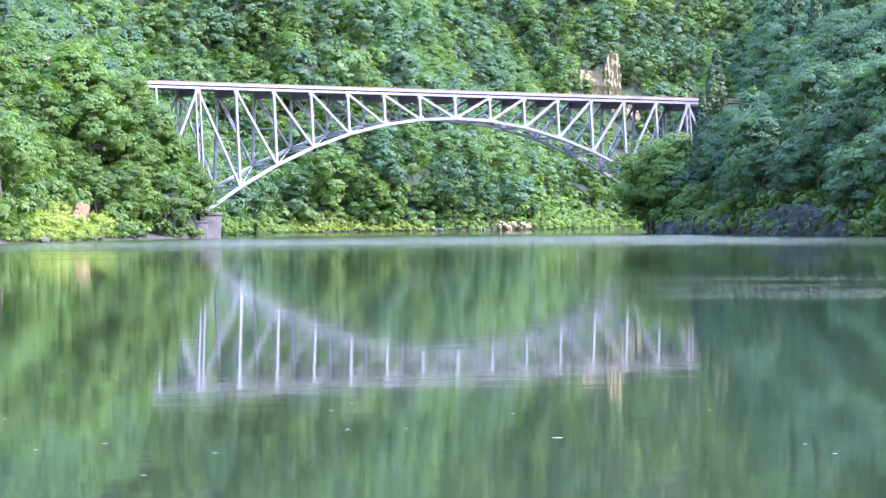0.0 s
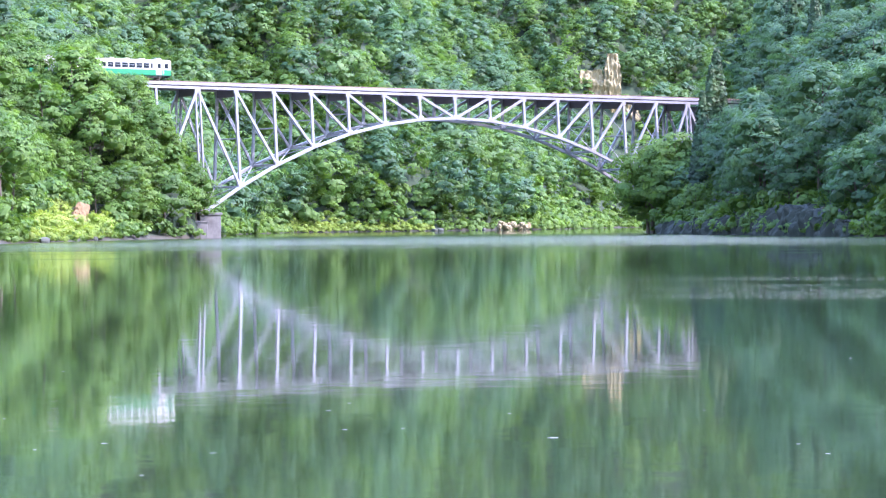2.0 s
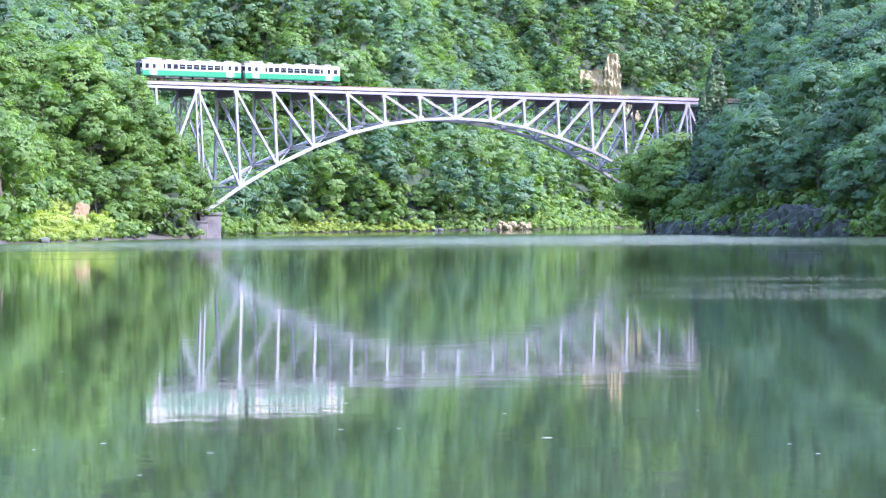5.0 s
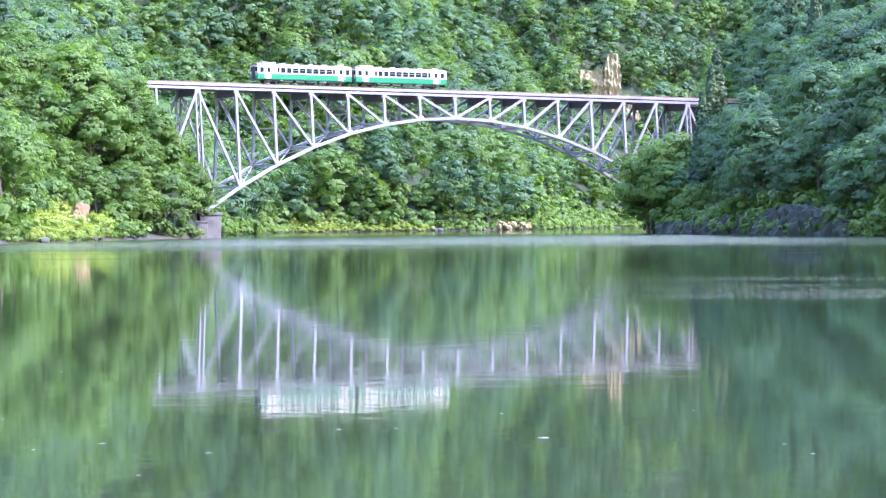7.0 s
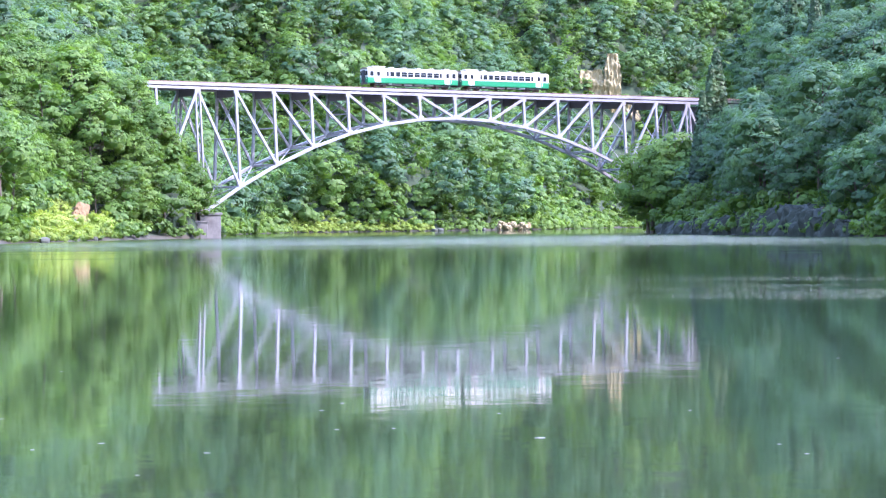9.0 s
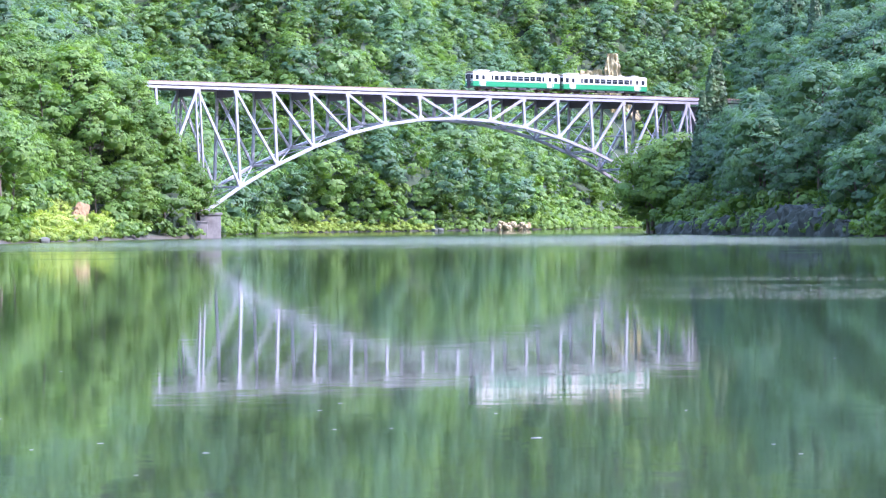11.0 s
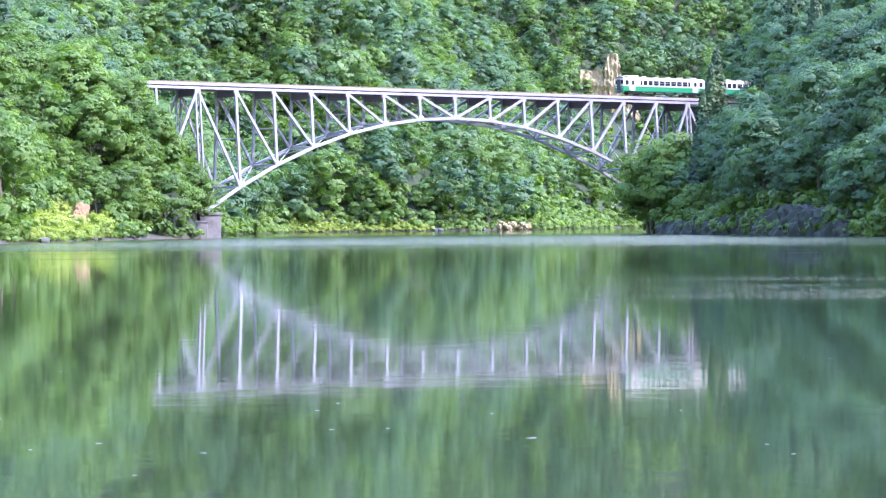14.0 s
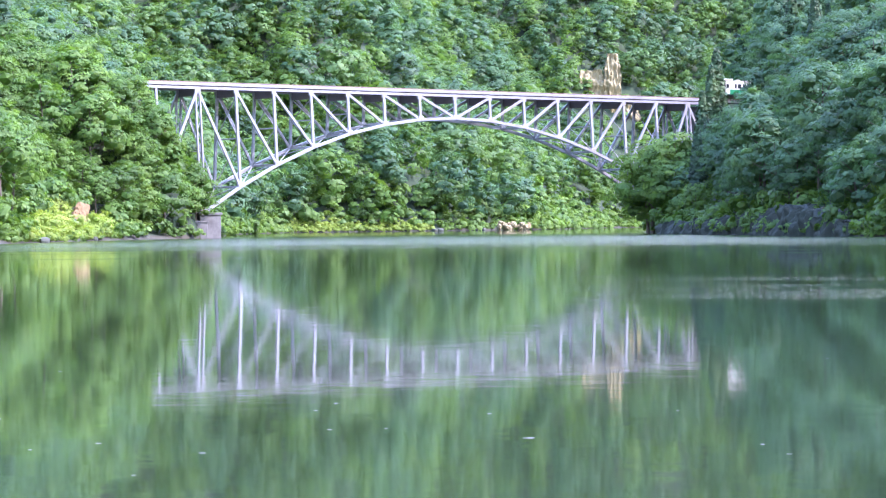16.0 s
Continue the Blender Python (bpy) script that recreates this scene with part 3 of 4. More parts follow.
def wood_places():
    """Places for trees on both banks and the far mountainside, spaced as a closed wood."""
    rng = np.random.default_rng(11)
    xs, ys = [], []
    for y0, y1, step in ((400, 700, 7.6), (700, 1480, 9.2)):
        gx, gy = np.meshgrid(np.arange(-190, 235, step), np.arange(y0, y1, step))
        xs.append(gx.ravel() + rng.uniform(-0.42, 0.42, gx.size) * step)
        ys.append(gy.ravel() + rng.uniform(-0.42, 0.42, gx.size) * step)
    gx, gy = np.meshgrid(np.arange(38, 110, 7.0), np.arange(404, 700, 7.6))
    xs.append(gx.ravel() + rng.uniform(-3, 3, gx.size))
    ys.append(gy.ravel() + rng.uniform(-3, 3, gx.size))
    X, Y = np.concatenate(xs), np.concatenate(ys)
    Z = ground_z(X, Y)
    keep = (Z > 1.0) & (np.abs(X) < 0.148 * Y + 9) & (Z < 4 + 0.1 * Y) & (Z + 4 > -5)
    X, Y, Z = X[keep], Y[keep], Z[keep]
    # clear of the line
    best, bed = np.full(X.shape, 1e9), np.zeros(X.shape)
    for s in range(-120, 215, 3):
        tx, ty, _ = track(s)
        d = np.hypot(X - tx, Y - ty)
        bed = np.where(d < best, deck_z(s), bed)
        best = np.minimum(best, d)
    ray_x = X / Y
    size = np.where(Y < 700, 0.7, 1.0) + 0.75 * rng.uniform(size=len(X)) ** 1.5
    room = (bed - np.where(ray_x < -0.09, -0.2, 2.5) - Z) / 13.0
    ray = X / Y
    size = np.where((best < 10.5) & (ray > -0.113), np.minimum(size, room), size)
    size = np.where(best < 4.5, 0, size)
    # lower growth beside the bridge's ends, none before the bare cliff
    low = np.interp(ray, [-0.1150, -0.1115, -0.0965, -0.094, -0.083, -0.0795, -0.0715, -0.066, 0.0575, 0.0595, 0.064, 0.066, 0.083, 0.0955, 0.103, 0.106],
                    [40, 30.2, 29.8, 26.5, 20, 14, 9.5, -9, -9, 10.5, 13, 18, 18, 21, 23, 40])
    size = np.where((Y < 660) & (Z < 40), np.minimum(size, (low - Z) / 13.0), size)
    bare = (ray > 0.0437) & (ray < 0.0572) & (Y > 1100) & (Y < 1246) & (Z + 16 * size > 2.4 + 0.041 * Y) & (Z < 2.4 + 0.05 * Y)
    bare |= (ray > 0.0535) & (ray < 0.0635) & (Y > 1130) & (Y < 1246) & (Z + 15 * size > 27)
    # bushy slope and grassy strip on the far shore
    bare |= (ray > 0.0255) & (ray < 0.0545) & (Z < 9.5) & (Y < 1130)
    bare |= (ray > -0.049) & (ray < -0.003) & (Z < 1.6) & (Y < 930)
    meadow = (ray > -0.134) & (ray < -0.1085) & (Z < 6.5) & (Y < 530)
    # woods wholly behind nearer slopes are left out
    crest = np.full(X.shape, -9.0)
    for f in np.linspace(0.42, 0.985, 44):
        crest = np.maximum(crest, (ground_z(X * f, Y * f) + 2.5) / (Y * f))
    hidden = ((Z + 13 * size) / Y < crest) & (Y > 520)
    keep = (size > 0.32) & ~hidden & ~bare & ~meadow
    return X[keep], Y[keep], Z[keep], size[keep], rng


def build_woods():
    X, Y, Z, size, rng = wood_places()
    turn = rng.uniform(0, 6.283, len(X))
    kind = rng.integers(0, 6, len(X))
    cedar = rng.uniform(size=len(X)) < np.where((X > 45) & (Y > 560), 0.22, np.where(Y < 700, 0.0, 0.03))
    kind = np.where(cedar, rng.integers(8, 10, len(X)), kind)
    order = np.argsort(Y)
    first = order[:270]
    for i in first:
        plant(int(kind[i]), float(X[i]), float(Y[i]), float(size[i]), float(turn[i]), float(Z[i]))
    # tall trees hiding the bridge's western trestle
    for k, (x, y, top_z) in enumerate(((-55.2, 552, 29.6), (-57.5, 550, 29.6), (-60.5, 549, 30.6), (-52.6, 555, 25.5), (-50.0, 556, 21.5), (-47.8, 557, 16.5), (-45.6, 559, 13.0),
                                       (-45.0, 562, 11.0), (-49.5, 548, 13), (-53.5, 545, 19), (-46.6, 556, 10), (-56.5, 546, 23), (-48.7, 556.5, 19.5), (-51.2, 556, 24), (-57.6, 531, 12.5), (-55.6, 537, 14), (-54.0, 541, 10.5), (-59.2, 526, 12), (-52.4, 545, 9.5), (-61.5, 527, 15), (-64.5, 524, 17))):
        z = floor_at(x, y)
        j = (6, 7, 6, 6, 6, 7, 5, 5, 2, 7, 5, 6, 7, 6, 2, 1, 4, 0, 4, 5, 1)[k]
        plant(j, x, y, (top_z - z) / TREE_KINDS[j][2], k * 1.7, z)
    for k in range(9):
        x, y, head = track(-34.0 - 5.0 * k)
        x, y = x + math.sin(radians(head)) * 8.5, y - math.cos(radians(head)) * 8.5
        z, j = floor_at(x, y), (7, 6, 1)[k % 3]
        plant(j, x, y, max(0.7, (34.0 - z) / TREE_KINDS[j][2]), k * 2.1, z)
    for k in range(8):
        x, y, head = track(-13.0 - 2.6 * k)
        x, y = x + math.sin(radians(head)) * 5.2, y - math.cos(radians(head)) * 5.2
        z = floor_at(x, y)
        plant(4, x, y, max(0.28, (29.9 + 0.05 * k - z) / 9.0), k * 1.9, z)
    # growth at the eastern end, and dark cedars behind it
    for k, (j, x, y, top_z) in enumerate(((2, 41.0, 602, 17.5), (0, 43.6, 598, 19.5), (2, 46.2, 596, 18.5), (4, 40.4, 604, 12.0), (0, 44.5, 590, 14),
                                          (9, 54.0, 616, 33.0), (8, 55.2, 618, 37.0), (8, 56.4, 617, 28.0), (9, 52.0, 614, 28.0), (8, 64.5, 622, 36), (9, 67.5, 630, 40))):
        z = floor_at(x, y)
        plant(j, x, y, (top_z - z) / TREE_KINDS[j][2], k * 1.3, z)
    rest = order[270:]
    lib = []
    for tall, spread, base in ((12, 5.0, 2.0), (13.5, 4.4, 2.4), (10.5, 5.3, 1.6), (15, 5.2, 3.0), (12, 4.0, 1.5), (14, 3.4, 1.0)):
        c, n, cores = crown_points(rng, tall, spread, base, 100, 12, 0.5, 0.5)
        lib.append((np.concatenate([leaf_sprays(rng, c, n, 0.315), cores]), np.concatenate([leaf_sprays(rng, c[::4], n[::4], 0.5), cores])))
    out, tint = [], []
    for i in rest:
        high = Z[i] > 2 + 0.074 * Y[i]       # the upper slopes, coarser
        q = TREE_KINDS[int(kind[i]) % 6][3] if Y[i] < 700 and not high else lib[int(kind[i]) % 6][1 if high else 0]
        tint.append(np.full(len(q) // 3, rng.choice(4, p=(0.5, 0.25, 0.17, 0.08)), np.int32))
        c, s = math.cos(turn[i]) * size[i], math.sin(turn[i]) * size[i]
        p = np.empty_like(q)
        p[:, 0] = q[:, 0] * c - q[:, 1] * s + X[i]
        p[:, 1] = q[:, 0] * s + q[:, 1] * c + Y[i]
        p[:, 2] = q[:, 2] * size[i] + Z[i]
        out.append(p)
    v = np.concatenate(out)
    me = array_mesh("mountain_woods", v, sprays(len(v) // 3), LEAF_HAZY)
    for m in (LEAF, LEAF_PALE, NEEDLE):
        me.materials.append(m)
    me.polygons.foreach_set("material_index", np.concatenate(tint))
    tagged(new("mountain_woods", me), "dense green broadleaf forest covering the far mountainside", "forest", kind="stuff")


build_woods()


# ---------------------------------------------------------------- growth along the water


def shrub_mesh(rng, tall, spread, puffs=40, per=12, leaf=0.23):
    c, n, cores = crown_points(rng, tall, spread, -0.2, puffs, per, 0.6)
    return np.concatenate([leaf_sprays(rng, c, n, leaf), cores])


def shore_points(poly, y0, y1, x0, x1, step):
    out = []
    for (ax, ay), (bx, by) in zip(poly, poly[1:]):
        length = math.hypot(bx - ax, by - ay)
        for k in range(int(length / step)):
            f = (k + 0.5) * step / length
            x, y = ax + (bx - ax) * f, ay + (by - ay) * f
            if y0 < y < y1 and x0 < x < x1:
                out.append((x, y, -(by - ay) / length, (bx - ax) / length))
    return out


def build_shore_growth():
    rng = np.random.default_rng(21)
    kinds = []
    for mat in (SHRUB, LEAF, MEADOW):
        for t, w in ((2.2, 1.8), (1.5, 1.7), (3.2, 2.2)):
            q = shrub_mesh(rng, t, w, leaf=0.17 if mat is MEADOW else 0.24)
            kinds.append(array_mesh("foliage", q, sprays(len(q) // 3), mat))
    stems = []
    for k in range(2):
        bm = bmesh.new()
        for j in range(6):
            az = j * 1.05 + k
            tube(bm, (0, 0, -0.5), (math.cos(az) * 0.7, math.sin(az) * 0.7, 1.2), 0.035, 0.015, 5)
        me = bpy.data.meshes.new("stems")
        bm.to_mesh(me)
        bm.free()
        me.materials.append(BARK)
        stems.append(me)
    near = shore_points(SHORE_WEST[:6], 430, 580, -90, 0, 2.5) + shore_points(SHORE_EAST[:4], 400, 650, 0, 90, 3.0)
    far = []
    for row in (0.9, 3.4):
        for x, y, nx, ny in near:
            px, py = x + nx * (row + rng.uniform(-0.6, 0.6)) + rng.uniform(-0.8, 0.8), y + ny * row + rng.uniform(-0.8, 0.8)
            # the bank rises on the inner side
            if floor_at(px, py) < 0.15:
                px, py = x - nx * row, y - ny * row
            z = floor_at(px, py)
            if px > 0 and py > 425 and rng.uniform() < 0.35:
                continue
            if z < 0.15 or (-47 < px < -38 and 557 < py < 576) or (-0.106 < px / py < -0.09 and rng.uniform() < 0.5):
                continue
            size = rng.uniform(0.7, 1.35)
            t = new("shore_shrub")
            t.matrix_basis = Matrix.Translation((px, py, z - 0.1)) @ Matrix.Rotation(rng.uniform(0, 6.28), 4, "Z") @ Matrix.Scale(size, 4)
            tagged(t, "green leafy shrub at the water's edge", "shrub", "shrubs along the shore")
            for name, data in (("stems", stems[int(rng.integers(2))]), ("foliage", kinds[int(rng.integers(3)) + (6 if -0.134 < px / py < -0.1075 else 0 if px < -50 and rng.uniform() < 0.75 else 3)])):
                ob = new(name, data)
                ob.parent = t
    made = 0
    for k in range(1500):
        py = rng.uniform(440, 526)
        px = py * rng.uniform(-0.134, -0.109)
        z = floor_at(px, py)
        if not 0.4 < z < 10.5 or (abs(px / py + 0.118) < 0.003 and z > 2.4):
            continue
        made += 1
        if made > 290:
            break
        t = new("bank_bush")
        t.matrix_basis = Matrix.Translation((px, py, z - 0.1)) @ Matrix.Rotation(rng.uniform(0, 6.28), 4, "Z") @ Matrix.Scale(rng.uniform(0.5, 0.95), 4)
        tagged(t, "bright yellow-green bush on the open bank", "bush", "bushes on the open bank")
        for name, data in (("stems", stems[k % 2]), ("foliage", kinds[6 + k % 2])):
            ob = new(name, data)
            ob.parent = t
    lib = [shrub_mesh(rng, t, w, 20, 8, 0.42) for t, w in ((2.0, 2.6), (1.4, 2.6), (3.4, 2.8))]
    fine = [shrub_mesh(rng, t, w, 30, 8, 0.28) for t, w in ((2.0, 2.2), (1.6, 2.4), (3.2, 2.4))]
    for row in (0.8, 3.5, 7.0):
        for x, y, nx, ny in shore_points(SHORE_WEST[5:16], 600, 1260, -80, 170, 3.2):
            px, py = x - nx * row + rng.uniform(-1.2, 1.2), y - ny * row + rng.uniform(-1.2, 1.2)
            if floor_at(px, py) < 0.1:
                px, py = x + nx * row, y + ny * row
            if not -0.049 < px / py < -0.003 or row > 6:
                far.append((px, py))
    gx, gy = np.meshgrid(np.arange(-130, 220, 8.4), np.arange(400, 1420, 8.4))
    gx, gy = gx.ravel() + rng.uniform(-2.4, 2.4, gx.size), gy.ravel() + rng.uniform(-2.4, 2.4, gx.size)
    gz = ground_z(gx, gy)
    ok = (gz > 1.0) & (gz < 4 + 0.078 * gy) & (np.abs(gx) < 0.15 * gy + 5)
    crest = np.full(gx.shape, -9.0)
    for f in np.linspace(0.42, 0.98, 30):
        crest = np.maximum(crest, (ground_z(gx * f, gy * f) + 0.5) / (gy * f))
    ok &= ((gz + 5) / gy > crest) & ~((gx / gy > -0.134) & (gx / gy < -0.1075) & (gz < 5) & (gy < 530))
    # more of it where the ground is steepest
    hx, hy = np.meshgrid(np.arange(-130, 200, 5.2), np.arange(860, 1300, 5.2))
    hx, hy = hx.ravel() + rng.uniform(-1.6, 1.6, hx.size), hy.ravel() + rng.uniform(-1.6, 1.6, hx.size)
    hz = ground_z(hx, hy)
    fall = np.hypot(ground_z(hx + 2, hy) - hz, ground_z(hx, hy + 2) - hz) / 2
    steep = ((fall > 1.35) | ((hx < -38) & (hx > -90) & (hy > 912) & (hy < 975)) | ((hz > 1.4) & (hz < 13) & (hy < 965) & (hx > -60))) & (hz > 2) & (hz < 4 + 0.078 * hy) & (np.abs(hx) < 0.15 * hy)
    floor_places = list(zip(gx[ok], gy[ok])) + list(zip(hx[steep], hy[steep]))
    floor_places += [(-46.9, 551.6), (-46.0, 553.4), (-47.6, 553.8), (-46.6, 555.4), (-48.3, 550.6), (-47.2, 549.8)]
    for k in range(380):
        by = rng.uniform(408, 640)
        bx = by * rng.uniform(0.058, 0.15)
        if 0.6 < floor_at(bx, by) < 26:
            floor_places.append((bx, by))
    for k in range(420):
        by = rng.uniform(440, 575)
        bx = by * rng.uniform(-0.148, -0.074)
        if 0.8 < floor_at(bx, by) < 24 and not (-0.134 < bx / by < -0.1075 and floor_at(bx, by) < 5) and not (-0.106 < bx / by < -0.084 and floor_at(bx, by) < 1.2):
            floor_places.append((bx, by))

    def merged(name, places, mat, label, sizes):
        out = []
        for px, py in places:
            z = floor_at(px, py)
            if z < 0.05:
                continue
            best = min(math.hypot(px - tx, py - ty) for s, tx, ty in TRACK_PTS)
            if (best < 7.5 and z > 20) or (-0.106 < px / py < -0.084 and z < 1.2 and py < 580) or (-46.2 < px < -38 and 557 < py < 572 and z < 4):
                continue
            q = (fine if py < 700 else lib)[int(rng.integers(3))]
            a, k = rng.uniform(0, 6.28), rng.uniform(*sizes)
            c, s = math.cos(a) * k, math.sin(a) * k
            p = np.stack([q[:, 0] * c - q[:, 1] * s + px, q[:, 0] * s + q[:, 1] * c + py, q[:, 2] * k + z], -1)
            out.append(p)
        v = np.concatenate(out)
        tagged(new(name, array_mesh(name, v, sprays(len(v) // 3), mat)), label, "undergrowth", kind="stuff")

    edge = []
    for x, y, nx, ny in shore_points(SHORE_WEST[:6], 430, 580, -90, 0, 0.8) + shore_points(SHORE_EAST[:2], 400, 430, 0, 90, 0.8):
        if rng.uniform() < 0.25 or (-48 < x < -38 and 553 < y < 574):
            continue
        off = rng.uniform(0.15, 1.3)
        px, py = (x + nx * off, y + ny * off) if floor_at(x + nx * off, y + ny * off) > floor_at(x - nx * off, y - ny * off) else (x - nx * off, y - ny * off)
        edge.append((px, py))
    merged("shore_grass", edge, SHRUB, "tufts of grass and low weeds along the waterline", (0.22, 0.5))
    strip, slope = [], []
    for row in (0.5, 1.4, 2.4, 3.6, 5.0):
        for x, y, nx, ny in shore_points(SHORE_WEST[6:11], 860, 940, -46, -2, 1.5):
            px, py = x - nx * row + rng.uniform(-0.7, 0.7), y - ny * row + rng.uniform(-0.5, 0.5)
            strip.append((px, py) if floor_at(px, py) > 0.1 else (x + nx * row, y + ny * row))
    for k in range(1300):
        by = rng.uniform(866, 1130)
        bx = by * rng.uniform(0.0235, 0.056)
        if 0.2 < floor_at(bx, by) < 11:
            slope.append((bx, by))
    merged("lakeside_grass", strip, MEADOW, "strip of pale green grass and weeds on the far shore", (0.3, 0.62))
    merged("slope_bushes", slope, SHRUB, "low light green bushes covering the open far slope", (0.45, 0.85))
    merged("far_shore_growth", far, SHRUB, "light green bushes and grass along the far shore", (0.4, 1.1))
    merged("forest_undergrowth", floor_places, LEAF, "green undergrowth between the trees on the slopes", (1.0, 2.0))


build_shore_growth()

# ---------------------------------------------------------------- rocks and piers


def rock_mesh(name, seed, size, mat, cuts=4, rough=0.25, columns=0.0):
    """A faceted rock: a dense block pushed in and out by noise."""
    bm = bmesh.new()
    bmesh.ops.create_cube(bm, size=1)
    bmesh.ops.subdivide_edges(bm, edges=bm.edges, cuts=cuts, use_grid_fill=True)
    for v in bm.verts:
        p = v.co.copy()
        v.co = p.lerp(p.normalized() * 0.62, 0.5)
        q = Vector((v.co.x * size[0], v.co.y * size[1], v.co.z * size[2]))
        k = noise.noise(q * 0.35 + Vector((seed, 0, 0))) + 0.5 * noise.noise(q * 0.9 + Vector((0, seed, 0))) + 0.3 * noise.noise(q * 2.1 + Vector((0, 0, seed)))
        col = columns * abs(noise.noise(Vector((q.x * 0.55 + seed, q.y * 0.4, q.z * 0.06))))
        v.co = Vector((q.x, q.y, q.z)) + q.normalized() * (k * rough * min(size)) + Vector((0, col, 0))
    me = bpy.data.meshes.new(name)
    bmesh.ops.recalc_face_normals(bm, faces=bm.faces)
    bm.to_mesh(me)
    bm.free()
    me.materials.append(mat)
    return me


def cliff_mesh(seed, size, mat=None, name="rock_cliff"):
    """A tall rock face: a block whose sides are broken by upright clefts, slanting ledges and small chips."""
    bm = bmesh.new()
    nx, nz = (34, 90) if size[2] > 20 else (40, 26)
    half = (size[0] / 2, size[1] / 2)
    ring = [(-1 + 2 * k / nx, -1) for k in range(nx)] + [(1, -1 + 2 * k / 14) for k in range(14)] \
        + [(1 - 2 * k / nx, 1) for k in range(nx)] + [(-1, 1 - 2 * k / 14) for k in range(14)]
    rows = []
    for j in range(nz + 1):
        f = j / nz
        row = []
        for u, v in ring:
            top = 1 - 0.35 * max(0.0, f - 0.8) / 0.2 * (0.5 + 0.5 * abs(u))
            x, y, z = u * half[0] * top, v * half[1], (f - 0.5) * size[2]
            cleft = abs(noise.noise(Vector((x * 0.45 + seed, y * 0.3, z * 0.05))))
            ledge = noise.noise(Vector((x * 0.12, seed, z * 0.28 + x * 0.12)))
            chip = noise.noise(Vector((x * 1.1, y * 1.1 + seed, z * 0.7)))
            push = 1.2 - 1.7 * cleft + 1.5 * ledge + 0.8 * chip - 1.6 * f * f
            row.append(bm.verts.new((x + u * push * 0.35, y + v * push, z + 0.6 * chip)))
        rows.append(row)
    n = len(ring)
    for a, b in zip(rows, rows[1:]):
        for k in range(n):
            bm.faces.new((a[k], a[(k + 1) % n], b[(k + 1) % n], b[k]))
    bm.faces.new(rows[-1])
    bm.faces.new(rows[0][::-1])
    me = bpy.data.meshes.new(name)
    bmesh.ops.recalc_face_normals(bm, faces=bm.faces)
    bm.to_mesh(me)
    bm.free()
    me.materials.append(mat or ROCK_TAN)
    return me


def build_rocks():
    for label, seed, place, size in (("bare tan rock pillar among trees on the mountainside", 3.0, (68.6, 1238, 48), (6.6, 9.0, 43)),
                                     ("weathered pale tan rock face streaked with grey", 8.0, (60.0, 1239, 42), (13.0, 8.0, 42)),
                                     ("low tan rock buttress half hidden by trees", 15.0, (75.5, 1237, 32), (9.0, 8.0, 36))):
        cliff = new("rock_cliff", cliff_mesh(seed, size))
        cliff.location = place
        tagged(cliff, label, "cliff", "rock faces on the mountainside")
    scar = new("earth_scar", rock_mesh("earth_scar", 5.0, (2.4, 1.8, 3.6), EARTH, 9, 0.5))
    scar.location = (-60.9, 516, floor_at(-60.9, 516) + 0.7)
    scar.rotation_euler = (-0.6, 0.25, 0.2)
    tagged(scar, "small bare earth scar on the bank", "earth scar")
    rng = np.random.default_rng(4)
    kinds = [rock_mesh("boulder", 10.0 + k, (1.6, 1.3, 1.0), ROCK_GREY, 3, 0.3) for k in range(4)]
    tan = [rock_mesh("boulder", 20.0 + k, (2.6, 2.0, 1.9), ROCK_TAN, 4, 0.6) for k in range(3)]

    def boulder(data, x, y, z, k):
        ob = new("boulder", data)
        ob.matrix_basis = Matrix.Translation((x, y, z)) @ Matrix.Rotation(rng.uniform(0, 6.28), 4, "Z") @ Matrix.Scale(k, 4)
        tagged(ob, "pale weathered boulder at the water's edge" if data in tan else "grey boulder at the water's edge", "boulder", "boulders on the shore")

    for k in range(22):
        x = rng.uniform(16, 27)
        y = 933 + (x - 20) * 2.2 + rng.uniform(-3, 1)
        boulder(tan[k % 3], x, y, rng.uniform(0.1, 2.0), rng.uniform(0.3, 0.75))
    for x, y in ((-2.5, 901), (-1, 902), (10, 918), (12, 921), (-58.5, 489), (-57, 503), (-60, 462), (-50.5, 544), (-52, 535), (-48.5, 553)):
        boulder(kinds[int(rng.integers(4))], x, y, 0.2, rng.uniform(0.7, 1.3))
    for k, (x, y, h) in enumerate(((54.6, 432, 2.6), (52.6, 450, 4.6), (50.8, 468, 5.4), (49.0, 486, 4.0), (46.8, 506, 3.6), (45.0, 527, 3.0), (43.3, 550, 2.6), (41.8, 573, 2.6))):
        ob = new("shore_crag", cliff_mesh(30.0 + k, (19.0, 5.0, h * 1.1), ROCK_SHADED, "shore_crag"))
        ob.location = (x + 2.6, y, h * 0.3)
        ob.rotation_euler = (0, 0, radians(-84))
        tagged(ob, "rock face coloured dark as shade at the foot of the slope", "crag", "crags at the lake's edge")


build_rocks()


